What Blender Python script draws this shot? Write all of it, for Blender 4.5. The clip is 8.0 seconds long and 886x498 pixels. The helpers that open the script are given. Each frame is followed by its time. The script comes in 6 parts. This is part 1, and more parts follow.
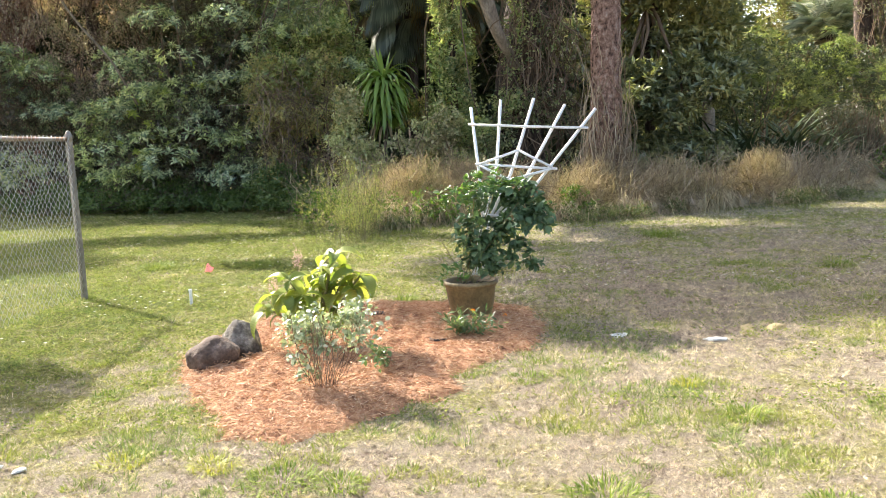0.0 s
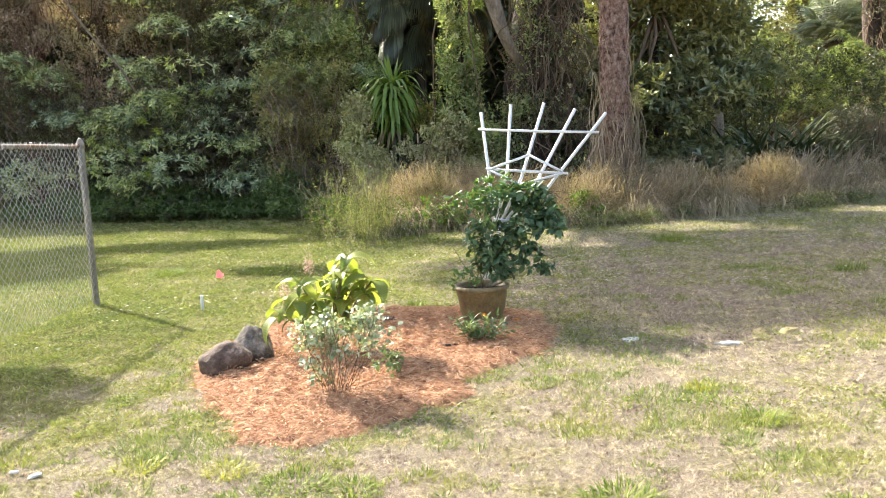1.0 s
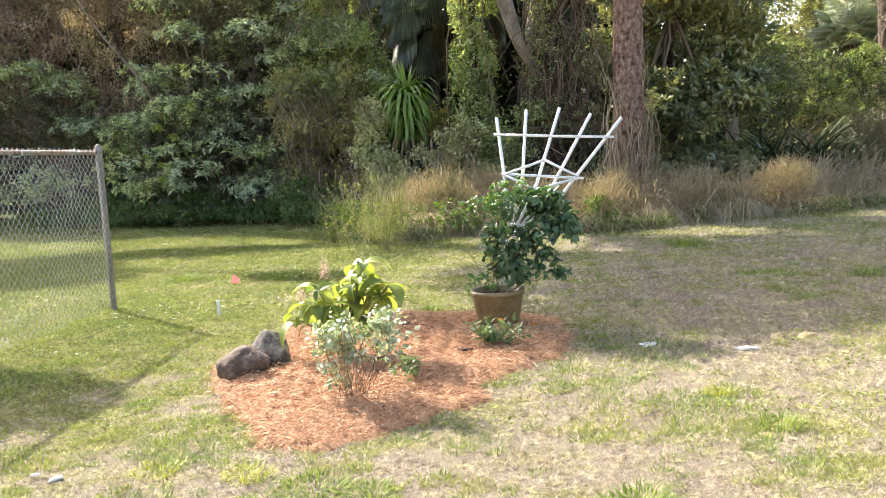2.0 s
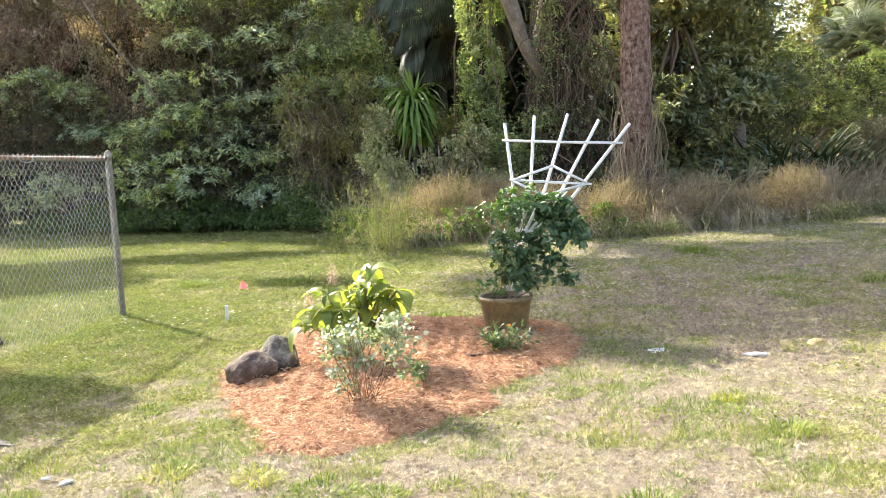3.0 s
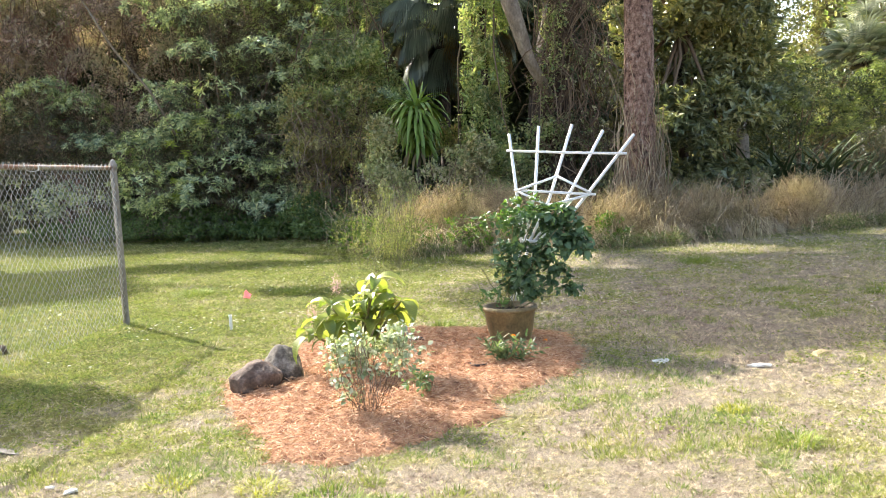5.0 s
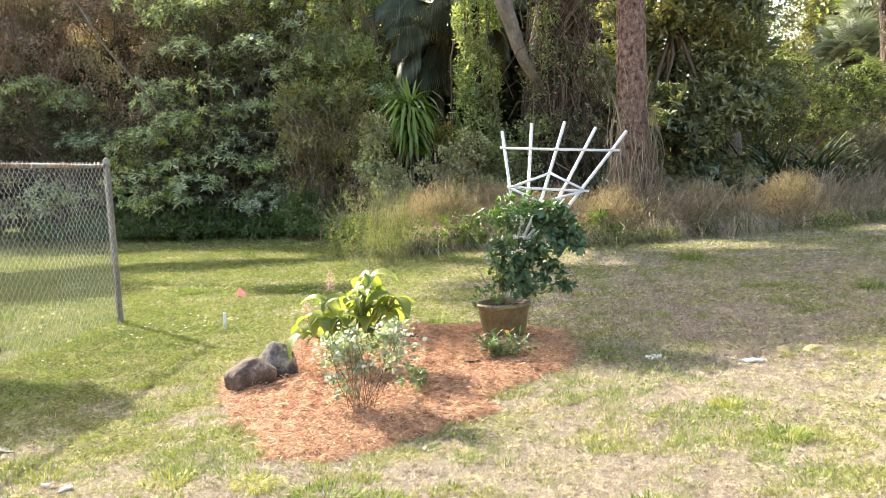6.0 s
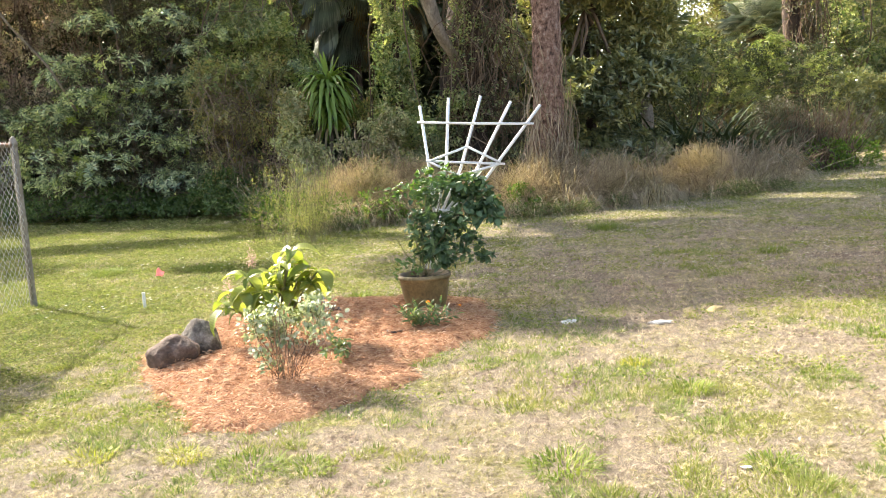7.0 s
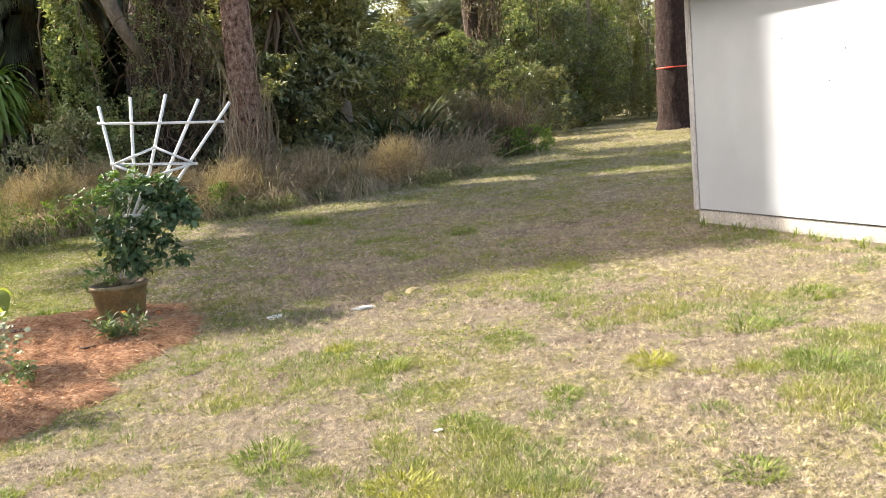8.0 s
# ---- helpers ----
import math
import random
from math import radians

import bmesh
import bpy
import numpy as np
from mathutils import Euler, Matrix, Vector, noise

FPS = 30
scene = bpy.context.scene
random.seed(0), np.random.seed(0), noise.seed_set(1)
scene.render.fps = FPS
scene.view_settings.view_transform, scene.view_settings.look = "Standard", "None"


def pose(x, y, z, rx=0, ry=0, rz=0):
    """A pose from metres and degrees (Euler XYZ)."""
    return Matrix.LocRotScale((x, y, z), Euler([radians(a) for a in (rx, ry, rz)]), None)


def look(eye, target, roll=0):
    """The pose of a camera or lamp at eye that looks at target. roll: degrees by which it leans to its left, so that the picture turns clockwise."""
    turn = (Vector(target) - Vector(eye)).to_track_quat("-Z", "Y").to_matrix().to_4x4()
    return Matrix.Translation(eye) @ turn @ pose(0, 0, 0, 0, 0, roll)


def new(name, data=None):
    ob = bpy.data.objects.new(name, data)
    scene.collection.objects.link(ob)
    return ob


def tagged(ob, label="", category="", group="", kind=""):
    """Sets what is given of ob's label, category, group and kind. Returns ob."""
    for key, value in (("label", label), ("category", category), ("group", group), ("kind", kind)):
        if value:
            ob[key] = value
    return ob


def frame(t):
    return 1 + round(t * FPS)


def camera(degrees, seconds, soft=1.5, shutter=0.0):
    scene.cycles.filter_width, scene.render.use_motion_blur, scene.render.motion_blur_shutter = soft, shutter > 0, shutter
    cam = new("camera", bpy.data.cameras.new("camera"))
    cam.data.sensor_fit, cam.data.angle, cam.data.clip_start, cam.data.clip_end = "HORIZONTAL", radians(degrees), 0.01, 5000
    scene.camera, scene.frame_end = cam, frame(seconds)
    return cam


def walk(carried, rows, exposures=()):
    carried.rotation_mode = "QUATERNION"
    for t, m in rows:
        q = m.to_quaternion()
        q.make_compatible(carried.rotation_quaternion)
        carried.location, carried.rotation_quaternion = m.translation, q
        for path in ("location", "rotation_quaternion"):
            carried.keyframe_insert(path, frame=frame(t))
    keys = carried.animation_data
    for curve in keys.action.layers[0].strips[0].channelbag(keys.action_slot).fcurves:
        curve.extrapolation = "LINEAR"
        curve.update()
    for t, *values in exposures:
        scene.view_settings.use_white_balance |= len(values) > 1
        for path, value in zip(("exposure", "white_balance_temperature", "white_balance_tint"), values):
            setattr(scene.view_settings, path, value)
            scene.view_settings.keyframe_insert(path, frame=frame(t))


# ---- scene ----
cam = camera(55.9, 8.0, soft=0.8)
PATH = [
    (0, (0.136, 0.308, 1.254), (0.1, 2.292, 1.005), -2.7),
    (0.5, (0.128, 0.304, 1.254), (0.09, 2.288, 1.008), -2.8),
    (1, (0.114, 0.303, 1.249), (0.06, 2.288, 1.015), -3.0),
    (1.5, (0.102, 0.299, 1.249), (0.03, 2.285, 1.023), -3.1),
    (3, (0.082, 0.286, 1.239), (-0.017, 2.274, 1.037), -3.1),
    (3.5, (0.081, 0.289, 1.24), (-0.027, 2.277, 1.05), -3.1),
    (4, (0.077, 0.286, 1.24), (-0.035, 2.275, 1.061), -3.1),
    (4.5, (0.072, 0.283, 1.241), (-0.035, 2.272, 1.065), -3.0),
    (6, (0.07, 0.263, 1.236), (-0.019, 2.252, 1.052), -3.1),
    (6.5, (0.085, 0.224, 1.233), (0.052, 2.214, 1.041), -3.0),
    (7, (0.085, 0.153, 1.222), (0.177, 2.135, 0.971), -3.8),
    (7.5, (0.09, 0.073, 1.215), (0.444, 2.017, 0.905), -5.0),
    (7.6, (0.098, 0.035, 1.208), (0.524, 1.964, 0.897), -5.2),
    (8, (0.16, 0.05, 1.209), (0.904, 1.88, 0.894), -5.7),
]
walk(cam, [(t, look(*row)) for t, *row in PATH],
     exposures=[(0.0, 1.78, 6550, 10), (1.5, 1.82, 6500, 10), (4.5, 1.86, 6450, 10), (6.0, 1.86, 6600, 10), (6.5, 1.87, 6750, 11), (7.2, 1.77, 6900, 11), (7.6, 1.57, 6950, 11), (8.0, 1.37, 6850, 11)])


# ---- light ----
SUN_ELEV, SUN_TURN = 38.0, 44.2          # degrees; the sun stands behind the wood, ahead and to the left
sun_way = Vector((-math.sin(radians(SUN_TURN)) * math.cos(radians(SUN_ELEV)),
                  math.cos(radians(SUN_TURN)) * math.cos(radians(SUN_ELEV)),
                  math.sin(radians(SUN_ELEV))))
world = bpy.data.worlds.new("world")
scene.world = world
world.use_nodes = True
sky = world.node_tree.nodes.new("ShaderNodeTexSky")
sky.sky_type, sky.sun_disc = "NISHITA", False
sky.sun_elevation, sky.sun_rotation = radians(SUN_ELEV), radians(-SUN_TURN)
sky.dust_density, sky.air_density, sky.ozone_density = 4.0, 1.0, 0.4
world.node_tree.links.new(sky.outputs[0], world.node_tree.nodes["Background"].inputs[0])
world.node_tree.nodes["Background"].inputs[1].default_value = 0.145
sun = new("sun", bpy.data.lights.new("sun", "SUN"))
sun.data.energy, sun.data.angle, sun.data.color = 5.0, radians(0.7), (1.0, 0.95, 0.87)
sun.matrix_world = look(sun_way * 30, (0, 0, 0))


# ---- materials ----
def node_kit(name):
    m = bpy.data.materials.new(name)
    m.use_nodes = True
    nt = m.node_tree
    return m, nt, nt.nodes["Principled BSDF"]


def add(nt, kind, **values):
    n = nt.nodes.new(kind)
    for key, value in values.items():
        n.inputs[key].default_value = value
    return n


def ramp(nt, source, stops):
    r = nt.nodes.new("ShaderNodeValToRGB")
    e = r.color_ramp.elements
    while len(e) < len(stops):
        e.new(0.5)
    for el, (p, c) in zip(e, stops):
        el.position, el.color = p, (*c, 1)
    nt.links.new(source, r.inputs[0])
    return r.outputs[0]


def noise_of(nt, scale, detail=4, rough=0.6, stretch=None):
    tc = nt.nodes.new("ShaderNodeTexCoord")
    src = tc.outputs["Object"]
    if stretch:
        mp = nt.nodes.new("ShaderNodeMapping")
        mp.inputs["Scale"].default_value = stretch
        nt.links.new(src, mp.inputs[0])
        src = mp.outputs[0]
    n = add(nt, "ShaderNodeTexNoise", Scale=scale, Detail=detail, Roughness=rough)
    nt.links.new(src, n.inputs["Vector"])
    return n.outputs["Fac"]


def blend(nt, a, b, fac, mode="MIX"):
    mx = nt.nodes.new("ShaderNodeMix")
    mx.data_type, mx.blend_type = "RGBA", mode
    for sock, v in ((mx.inputs[6], a), (mx.inputs[7], b), (mx.inputs[0], fac)):
        if isinstance(v, (int, float)):
            sock.default_value = v
        elif isinstance(v, tuple):
            sock.default_value = (*v, 1)
        else:
            nt.links.new(v, sock)
    return mx.outputs[2]


def relief(nt, bsdf, height, strength, distance):
    b = add(nt, "ShaderNodeBump", Strength=strength, Distance=distance)
    nt.links.new(height, b.inputs["Height"])
    nt.links.new(b.outputs[0], bsdf.inputs["Normal"])


def leaf_material(name, cols, rough=0.45, through_light=0.35, patch=0.7, patch_cols=None, spec=0.5):
    """Foliage: each leaf takes its own tone, whole patches lean to another tone, and light shines through."""
    m, nt, bsdf = node_kit(name)
    geo = nt.nodes.new("ShaderNodeNewGeometry")
    n = len(cols)
    col = ramp(nt, geo.outputs["Random Per Island"], [(i / (n - 1), c) for i, c in enumerate(cols)])
    if patch_cols:
        fac = ramp(nt, noise_of(nt, patch, 3), [(0.42, (0, 0, 0)), (0.62, (1, 1, 1))])
        col2 = ramp(nt, geo.outputs["Random Per Island"], [(i / (len(patch_cols) - 1), c) for i, c in enumerate(patch_cols)])
        col = blend(nt, col, col2, fac)
    nt.links.new(col, bsdf.inputs["Base Color"])
    bsdf.inputs["Roughness"].default_value = rough
    bsdf.inputs["Specular IOR Level"].default_value = spec
    tr = nt.nodes.new("ShaderNodeBsdfTranslucent")
    warm = blend(nt, col, (0.95, 1.0, 0.5), 1.0, "MULTIPLY")
    nt.links.new(warm, tr.inputs[0])
    mix = nt.nodes.new("ShaderNodeMixShader")
    mix.inputs[0].default_value = through_light
    nt.links.new(bsdf.outputs[0], mix.inputs[1])
    nt.links.new(tr.outputs[0], mix.inputs[2])
    nt.links.new(mix.outputs[0], nt.nodes["Material Output"].inputs[0])
    return m


def rough_material(name, stops, scale, rough=0.9, bump=0.5, depth=0.02, stretch=None, fine=None, metallic=0.0, spec=0.3):
    """Two-scale mottled surface with relief."""
    m, nt, bsdf = node_kit(name)
    big = noise_of(nt, scale, 6, 0.65, stretch)
    small = noise_of(nt, fine or scale * 9, 4, 0.6, stretch)
    col = ramp(nt, big, stops)
    col = blend(nt, col, ramp(nt, small, [(0.3, (0.55, 0.55, 0.55)), (0.7, (1.25, 1.25, 1.25))]), 0.8, "MULTIPLY")
    nt.links.new(col, bsdf.inputs["Base Color"])
    bsdf.inputs["Roughness"].default_value = rough
    bsdf.inputs["Metallic"].default_value = metallic
    bsdf.inputs["Specular IOR Level"].default_value = spec
    mth = nt.nodes.new("ShaderNodeMath")
    nt.links.new(big, mth.inputs[0])
    nt.links.new(small, mth.inputs[1])
    relief(nt, bsdf, mth.outputs[0], bump, depth)
    return m


def lawn_tone(nt, jitter):
    """Colour of the lawn by place: straw, yellow-green and green patches; jitter is a 0..1 value that scatters them."""
    tc = nt.nodes.new("ShaderNodeTexCoord")
    sep = nt.nodes.new("ShaderNodeSeparateXYZ")
    nt.links.new(tc.outputs["Object"], sep.inputs[0])

    def math_node(op, a, b):
        n = nt.nodes.new("ShaderNodeMath")
        n.operation = op
        for s, v in zip(n.inputs, (a, b)):
            if isinstance(v, (int, float)):
                s.default_value = v
            else:
                nt.links.new(v, s)
        return n.outputs[0]

    big = noise_of(nt, 0.9, 3)
    mid = noise_of(nt, 3.2, 4, 0.7)
    # greener away from the house and towards the fence
    reach = math_node("MINIMUM", math_node("MAXIMUM", math_node("MULTIPLY", math_node("SUBTRACT", sep.outputs[1], 3.7), 0.45), 0.0), 1.0)
    west = math_node("MULTIPLY", math_node("MULTIPLY", math_node("MAXIMUM", math_node("MINIMUM", sep.outputs[0], 1.0), -6.0), -0.10), reach)
    north = math_node("MULTIPLY", math_node("MINIMUM", sep.outputs[1], 14.0), 0.019)
    base = math_node("ADD", math_node("MULTIPLY", big, 0.6), math_node("MULTIPLY", mid, 0.62))
    v = math_node("ADD", base, math_node("MAXIMUM", math_node("MINIMUM", math_node("ADD", west, north), 0.34), -0.06))
    v = math_node("ADD", v, math_node("MULTIPLY", math_node("SUBTRACT", jitter, 0.5), 0.40))
    return ramp(nt, v, LAWN_STOPS)


LAWN_STOPS = [(0.42, (0.29, 0.22, 0.175)), (0.54, (0.545, 0.455, 0.375)), (0.70, (0.57, 0.495, 0.385)), (0.84, (0.45, 0.43, 0.15)), (1.0, (0.22, 0.26, 0.065))]


def ground_material():
    m, nt, bsdf = node_kit("lawn_ground")
    grain = noise_of(nt, 45, 5, 0.75)
    col = lawn_tone(nt, grain)
    fine = noise_of(nt, 170, 3, 0.7)
    col = blend(nt, col, ramp(nt, fine, [(0.36, (0.13, 0.115, 0.09)), (0.62, (0.80, 0.78, 0.71))]), 0.9, "MULTIPLY")
    nt.links.new(col, bsdf.inputs["Base Color"])
    bsdf.inputs["Roughness"].default_value = 0.95
    bsdf.inputs["Specular IOR Level"].default_value = 0.1
    mth = nt.nodes.new("ShaderNodeMath")
    nt.links.new(grain, mth.inputs[0])
    nt.links.new(fine, mth.inputs[1])
    relief(nt, bsdf, mth.outputs[0], 0.9, 0.03)
    return m


def blade_material():
    m, nt, bsdf = node_kit("lawn_blades")
    geo = nt.nodes.new("ShaderNodeNewGeometry")
    col = lawn_tone(nt, geo.outputs["Random Per Island"])
    # dead and living blades stand in small knots
    col = blend(nt, col, ramp(nt, noise_of(nt, 30, 3, 0.7), [(0.38, (0.26, 0.24, 0.20)), (0.5, (0.92, 0.92, 0.88)), (0.64, (1.40, 1.37, 1.32))]), 0.9, "MULTIPLY")
    col = blend(nt, col, ramp(nt, noise_of(nt, 7, 4, 0.65), [(0.36, (0.66, 0.62, 0.62)), (0.5, (1.0, 0.98, 0.95)), (0.64, (1.22, 1.20, 1.05))]), 0.9, "MULTIPLY")
    nt.links.new(col, bsdf.inputs["Base Color"])
    bsdf.inputs["Roughness"].default_value = 0.6
    tr = nt.nodes.new("ShaderNodeBsdfTranslucent")
    nt.links.new(col, tr.inputs[0])
    mix = nt.nodes.new("ShaderNodeMixShader")
    mix.inputs[0].default_value = 0.25
    nt.links.new(bsdf.outputs[0], mix.inputs[1])
    nt.links.new(tr.outputs[0], mix.inputs[2])
    nt.links.new(mix.outputs[0], nt.nodes["Material Output"].inputs[0])
    return m


def chip_material():
    m, nt, bsdf = node_kit("mulch_chips")
    geo = nt.nodes.new("ShaderNodeNewGeometry")
    col = ramp(nt, geo.outputs["Random Per Island"], [(0, (0.29, 0.135, 0.063)), (0.3, (0.51, 0.285, 0.145)), (0.75, (0.66, 0.41, 0.235)), (1, (0.74, 0.54, 0.36))])
    grain = noise_of(nt, 60, 4)
    col = blend(nt, col, ramp(nt, grain, [(0.3, (0.7, 0.7, 0.7)), (0.7, (1.1, 1.1, 1.1))]), 0.8, "MULTIPLY")
    nt.links.new(col, bsdf.inputs["Base Color"])
    bsdf.inputs["Roughness"].default_value = 0.85
    relief(nt, bsdf, grain, 0.4, 0.005)
    return m


def plain(name, col, rough=0.5, metallic=0.0, vary=0.15, scale=30, bump=0.1):
    return rough_material(name, [(0.3, tuple(c * (1 - vary) for c in col)), (0.7, tuple(min(1, c * (1 + vary)) for c in col))],
                          scale, rough, bump, 0.004, metallic=metallic, spec=0.5)


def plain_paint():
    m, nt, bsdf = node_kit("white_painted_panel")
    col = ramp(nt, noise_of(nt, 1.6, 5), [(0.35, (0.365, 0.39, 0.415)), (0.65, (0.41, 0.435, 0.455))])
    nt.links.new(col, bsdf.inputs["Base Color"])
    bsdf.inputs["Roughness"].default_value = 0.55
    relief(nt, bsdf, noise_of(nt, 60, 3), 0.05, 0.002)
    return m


M_GROUND, M_BLADES, M_CHIPS = ground_material(), blade_material(), chip_material()
M_MULCH = rough_material("mulch_bed", [(0.34, (0.20, 0.088, 0.046)), (0.48, (0.46, 0.24, 0.13)), (0.66, (0.64, 0.38, 0.22))], 18, 0.95, 0.9, 0.03, fine=110)
M_ROCK = rough_material("field_stone", [(0.3, (0.0638, 0.0435, 0.0315)), (0.5, (0.124, 0.0863, 0.0653)), (0.6, (0.188, 0.139, 0.109)), (0.72, (0.315, 0.262, 0.217))], 9, 0.85, 0.6, 0.02, fine=60)
M_GREYROCK = rough_material("grey_stone", [(0.3, (0.0638, 0.0544, 0.0442)), (0.46, (0.128, 0.111, 0.0918)), (0.56, (0.23, 0.208, 0.174)), (0.7, (0.408, 0.383, 0.34))], 12, 0.9, 0.6, 0.02, fine=70)
M_STEEL = rough_material("weathered_steel", [(0.3, (0.22, 0.195, 0.165)), (0.6, (0.31, 0.275, 0.235)), (0.8, (0.24, 0.20, 0.16))], 6, 0.7, 0.1, 0.003, metallic=0.25, fine=25)
M_RUST = rough_material("rusty_rail", [(0.35, (0.40, 0.38, 0.36)), (0.5, (0.34, 0.24, 0.18)), (0.7, (0.26, 0.13, 0.075))], 3, 0.7, 0.3, 0.004, metallic=0.3, fine=60)
M_WIRE = rough_material("zinc_wire", [(0.3, (0.46, 0.46, 0.44)), (0.7, (0.64, 0.64, 0.61))], 20, 0.45, 0.05, 0.001, metallic=0.6)
M_PVC = plain("white_vinyl", (0.80, 0.80, 0.79), 0.4, vary=0.05)
M_POT = rough_material("glazed_pot", [(0.3, (0.135, 0.098, 0.045)), (0.55, (0.205, 0.15, 0.07)), (0.75, (0.29, 0.22, 0.115))], 7, 0.42, 0.15, 0.004, fine=50, spec=0.5)
M_SOIL = rough_material("potting_soil", [(0.3, (0.02, 0.015, 0.01)), (0.7, (0.06, 0.045, 0.03))], 40, 1.0, 0.8, 0.02)
M_BARK = rough_material("pine_bark", [(0.34, (0.07, 0.042, 0.032)), (0.45, (0.29, 0.165, 0.12)), (0.56, (0.45, 0.28, 0.21)), (0.70, (0.60, 0.46, 0.38))], 14, 0.95, 1.0, 0.08, stretch=(1, 1, 0.75), fine=36)
M_DARKBARK = rough_material("dark_bark", [(0.3, (0.03, 0.022, 0.017)), (0.55, (0.085, 0.06, 0.046)), (0.75, (0.14, 0.105, 0.08))], 7, 0.95, 1.0, 0.05, stretch=(1, 1, 0.3), fine=26)
M_GREYBARK = rough_material("pale_bark", [(0.3, (0.15, 0.115, 0.085)), (0.55, (0.26, 0.21, 0.16)), (0.75, (0.38, 0.32, 0.25))], 5, 0.9, 0.6, 0.03, stretch=(1, 1, 0.5), fine=30)
M_VINE = leaf_material("dry_vine_stems", [(0.10, 0.065, 0.045), (0.21, 0.145, 0.10), (0.33, 0.25, 0.18)], 0.9, 0.0, spec=0.1)
M_TWIG = leaf_material("brown_twigs", [(0.07, 0.05, 0.035), (0.16, 0.11, 0.075), (0.25, 0.19, 0.13)], 0.9, 0.0, spec=0.1)
M_STEM = leaf_material("green_stems", [(0.12, 0.14, 0.05), (0.20, 0.17, 0.08)], 0.6, 0.0)
M_WALL = plain_paint()
M_TRIM = rough_material("weathered_trim", [(0.3, (0.33, 0.32, 0.31)), (0.6, (0.48, 0.47, 0.46)), (0.8, (0.58, 0.57, 0.55))], 4, 0.8, 0.3, 0.006, stretch=(3, 3, 0.5), fine=40)
M_CONCRETE = rough_material("concrete_slab", [(0.3, (0.36, 0.33, 0.29)), (0.6, (0.52, 0.49, 0.44)), (0.8, (0.62, 0.6, 0.55))], 5, 0.95, 0.4, 0.01, fine=60)
M_SHINGLE = plain("roof_shingle", (0.10, 0.09, 0.085), 0.95, scale=12, bump=0.6)
M_BLACK = plain("black_plastic", (0.015, 0.015, 0.016), 0.45)
M_PINK = leaf_material("pink_vinyl", [(0.85, 0.33, 0.48), (0.9, 0.40, 0.55)], 0.5, 0.3)
M_SHARD = plain("pale_limestone", (0.72, 0.70, 0.64), 0.9, scale=25, bump=0.5)
M_CHUNK = plain("weathered_wood_chunk", (0.425, 0.323, 0.17), 0.9, scale=25, bump=0.5)
M_TAPE = leaf_material("orange_red_tape", [(0.85, 0.10, 0.06), (0.9, 0.13, 0.08)], 0.4, 0.2)

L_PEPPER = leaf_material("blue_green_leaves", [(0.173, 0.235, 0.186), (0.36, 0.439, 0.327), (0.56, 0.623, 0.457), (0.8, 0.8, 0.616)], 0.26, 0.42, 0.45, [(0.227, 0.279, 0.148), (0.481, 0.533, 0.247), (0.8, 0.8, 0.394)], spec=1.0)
L_DARK = leaf_material("dark_glossy_leaves", [(0.0994, 0.126, 0.0728), (0.199, 0.223, 0.113), (0.309, 0.313, 0.154)], 0.28, 0.3, 0.6, [(0.141, 0.161, 0.0647), (0.338, 0.323, 0.113), (0.508, 0.443, 0.18)], spec=0.9)
L_SHOOT = leaf_material("young_shoot_leaves", [(0.26, 0.33, 0.07), (0.40, 0.47, 0.11), (0.55, 0.60, 0.17)], 0.35, 0.45)
L_LIGHT = leaf_material("light_green_leaves", [(0.099, 0.16, 0.0583), (0.215, 0.279, 0.0957), (0.365, 0.405, 0.154), (0.497, 0.462, 0.237)], 0.35, 0.35, 0.5, [(0.0825, 0.125, 0.0704), (0.199, 0.209, 0.119), (0.365, 0.308, 0.237)], spec=0.7)
L_SUNNY = leaf_material("sunny_shrub_leaves", [(0.123, 0.174, 0.0618), (0.248, 0.297, 0.099), (0.408, 0.446, 0.149)], 0.38, 0.4, 0.7, [(0.099, 0.136, 0.0743), (0.21, 0.21, 0.123), (0.334, 0.297, 0.198)])
L_VINE = leaf_material("vine_leaves", [(0.168, 0.215, 0.0924), (0.407, 0.43, 0.164), (0.711, 0.671, 0.253), (0.8, 0.484, 0.307)], 0.35, 0.45, 0.6, [(0.22, 0.165, 0.116), (0.44, 0.33, 0.22), (0.438, 0.403, 0.182), (0.33, 0.374, 0.143)], spec=0.7)
L_DRY = leaf_material("dry_brown_leaves", [(0.238, 0.164, 0.153), (0.475, 0.326, 0.308), (0.742, 0.532, 0.507), (0.594, 0.546, 0.335)], 0.5, 0.3, 0.5, [(0.208, 0.233, 0.122), (0.386, 0.409, 0.215), (0.594, 0.464, 0.366)], spec=0.6)
L_CANOPY = leaf_material("canopy_leaves", [(0.03, 0.06, 0.018), (0.07, 0.11, 0.03), (0.12, 0.16, 0.05)], 0.45, 0.35)
L_FAR = leaf_material("far_leaves", [(0.0743, 0.111, 0.0469), (0.156, 0.212, 0.0723), (0.274, 0.313, 0.109), (0.362, 0.29, 0.176)], 0.6, 0.45, 0.18, [(0.172, 0.137, 0.088), (0.297, 0.231, 0.147), (0.254, 0.266, 0.117)])
# leaf colour darkened to stand in for deep shade
L_INNER = leaf_material("shade_toned_leaves", [(0.03, 0.045, 0.022), (0.06, 0.08, 0.035), (0.11, 0.125, 0.055)], 0.5, 0.25)
# dark filler tones with the shade between leaf heads painted in
L_INSIDE = leaf_material("shade_dark_leaves", [(0.057, 0.0684, 0.0365), (0.114, 0.12, 0.0628), (0.194, 0.148, 0.0969)], 0.4, 0.25, 0.9, [(0.0798, 0.0628, 0.0457), (0.16, 0.114, 0.0798), (0.114, 0.137, 0.057)])
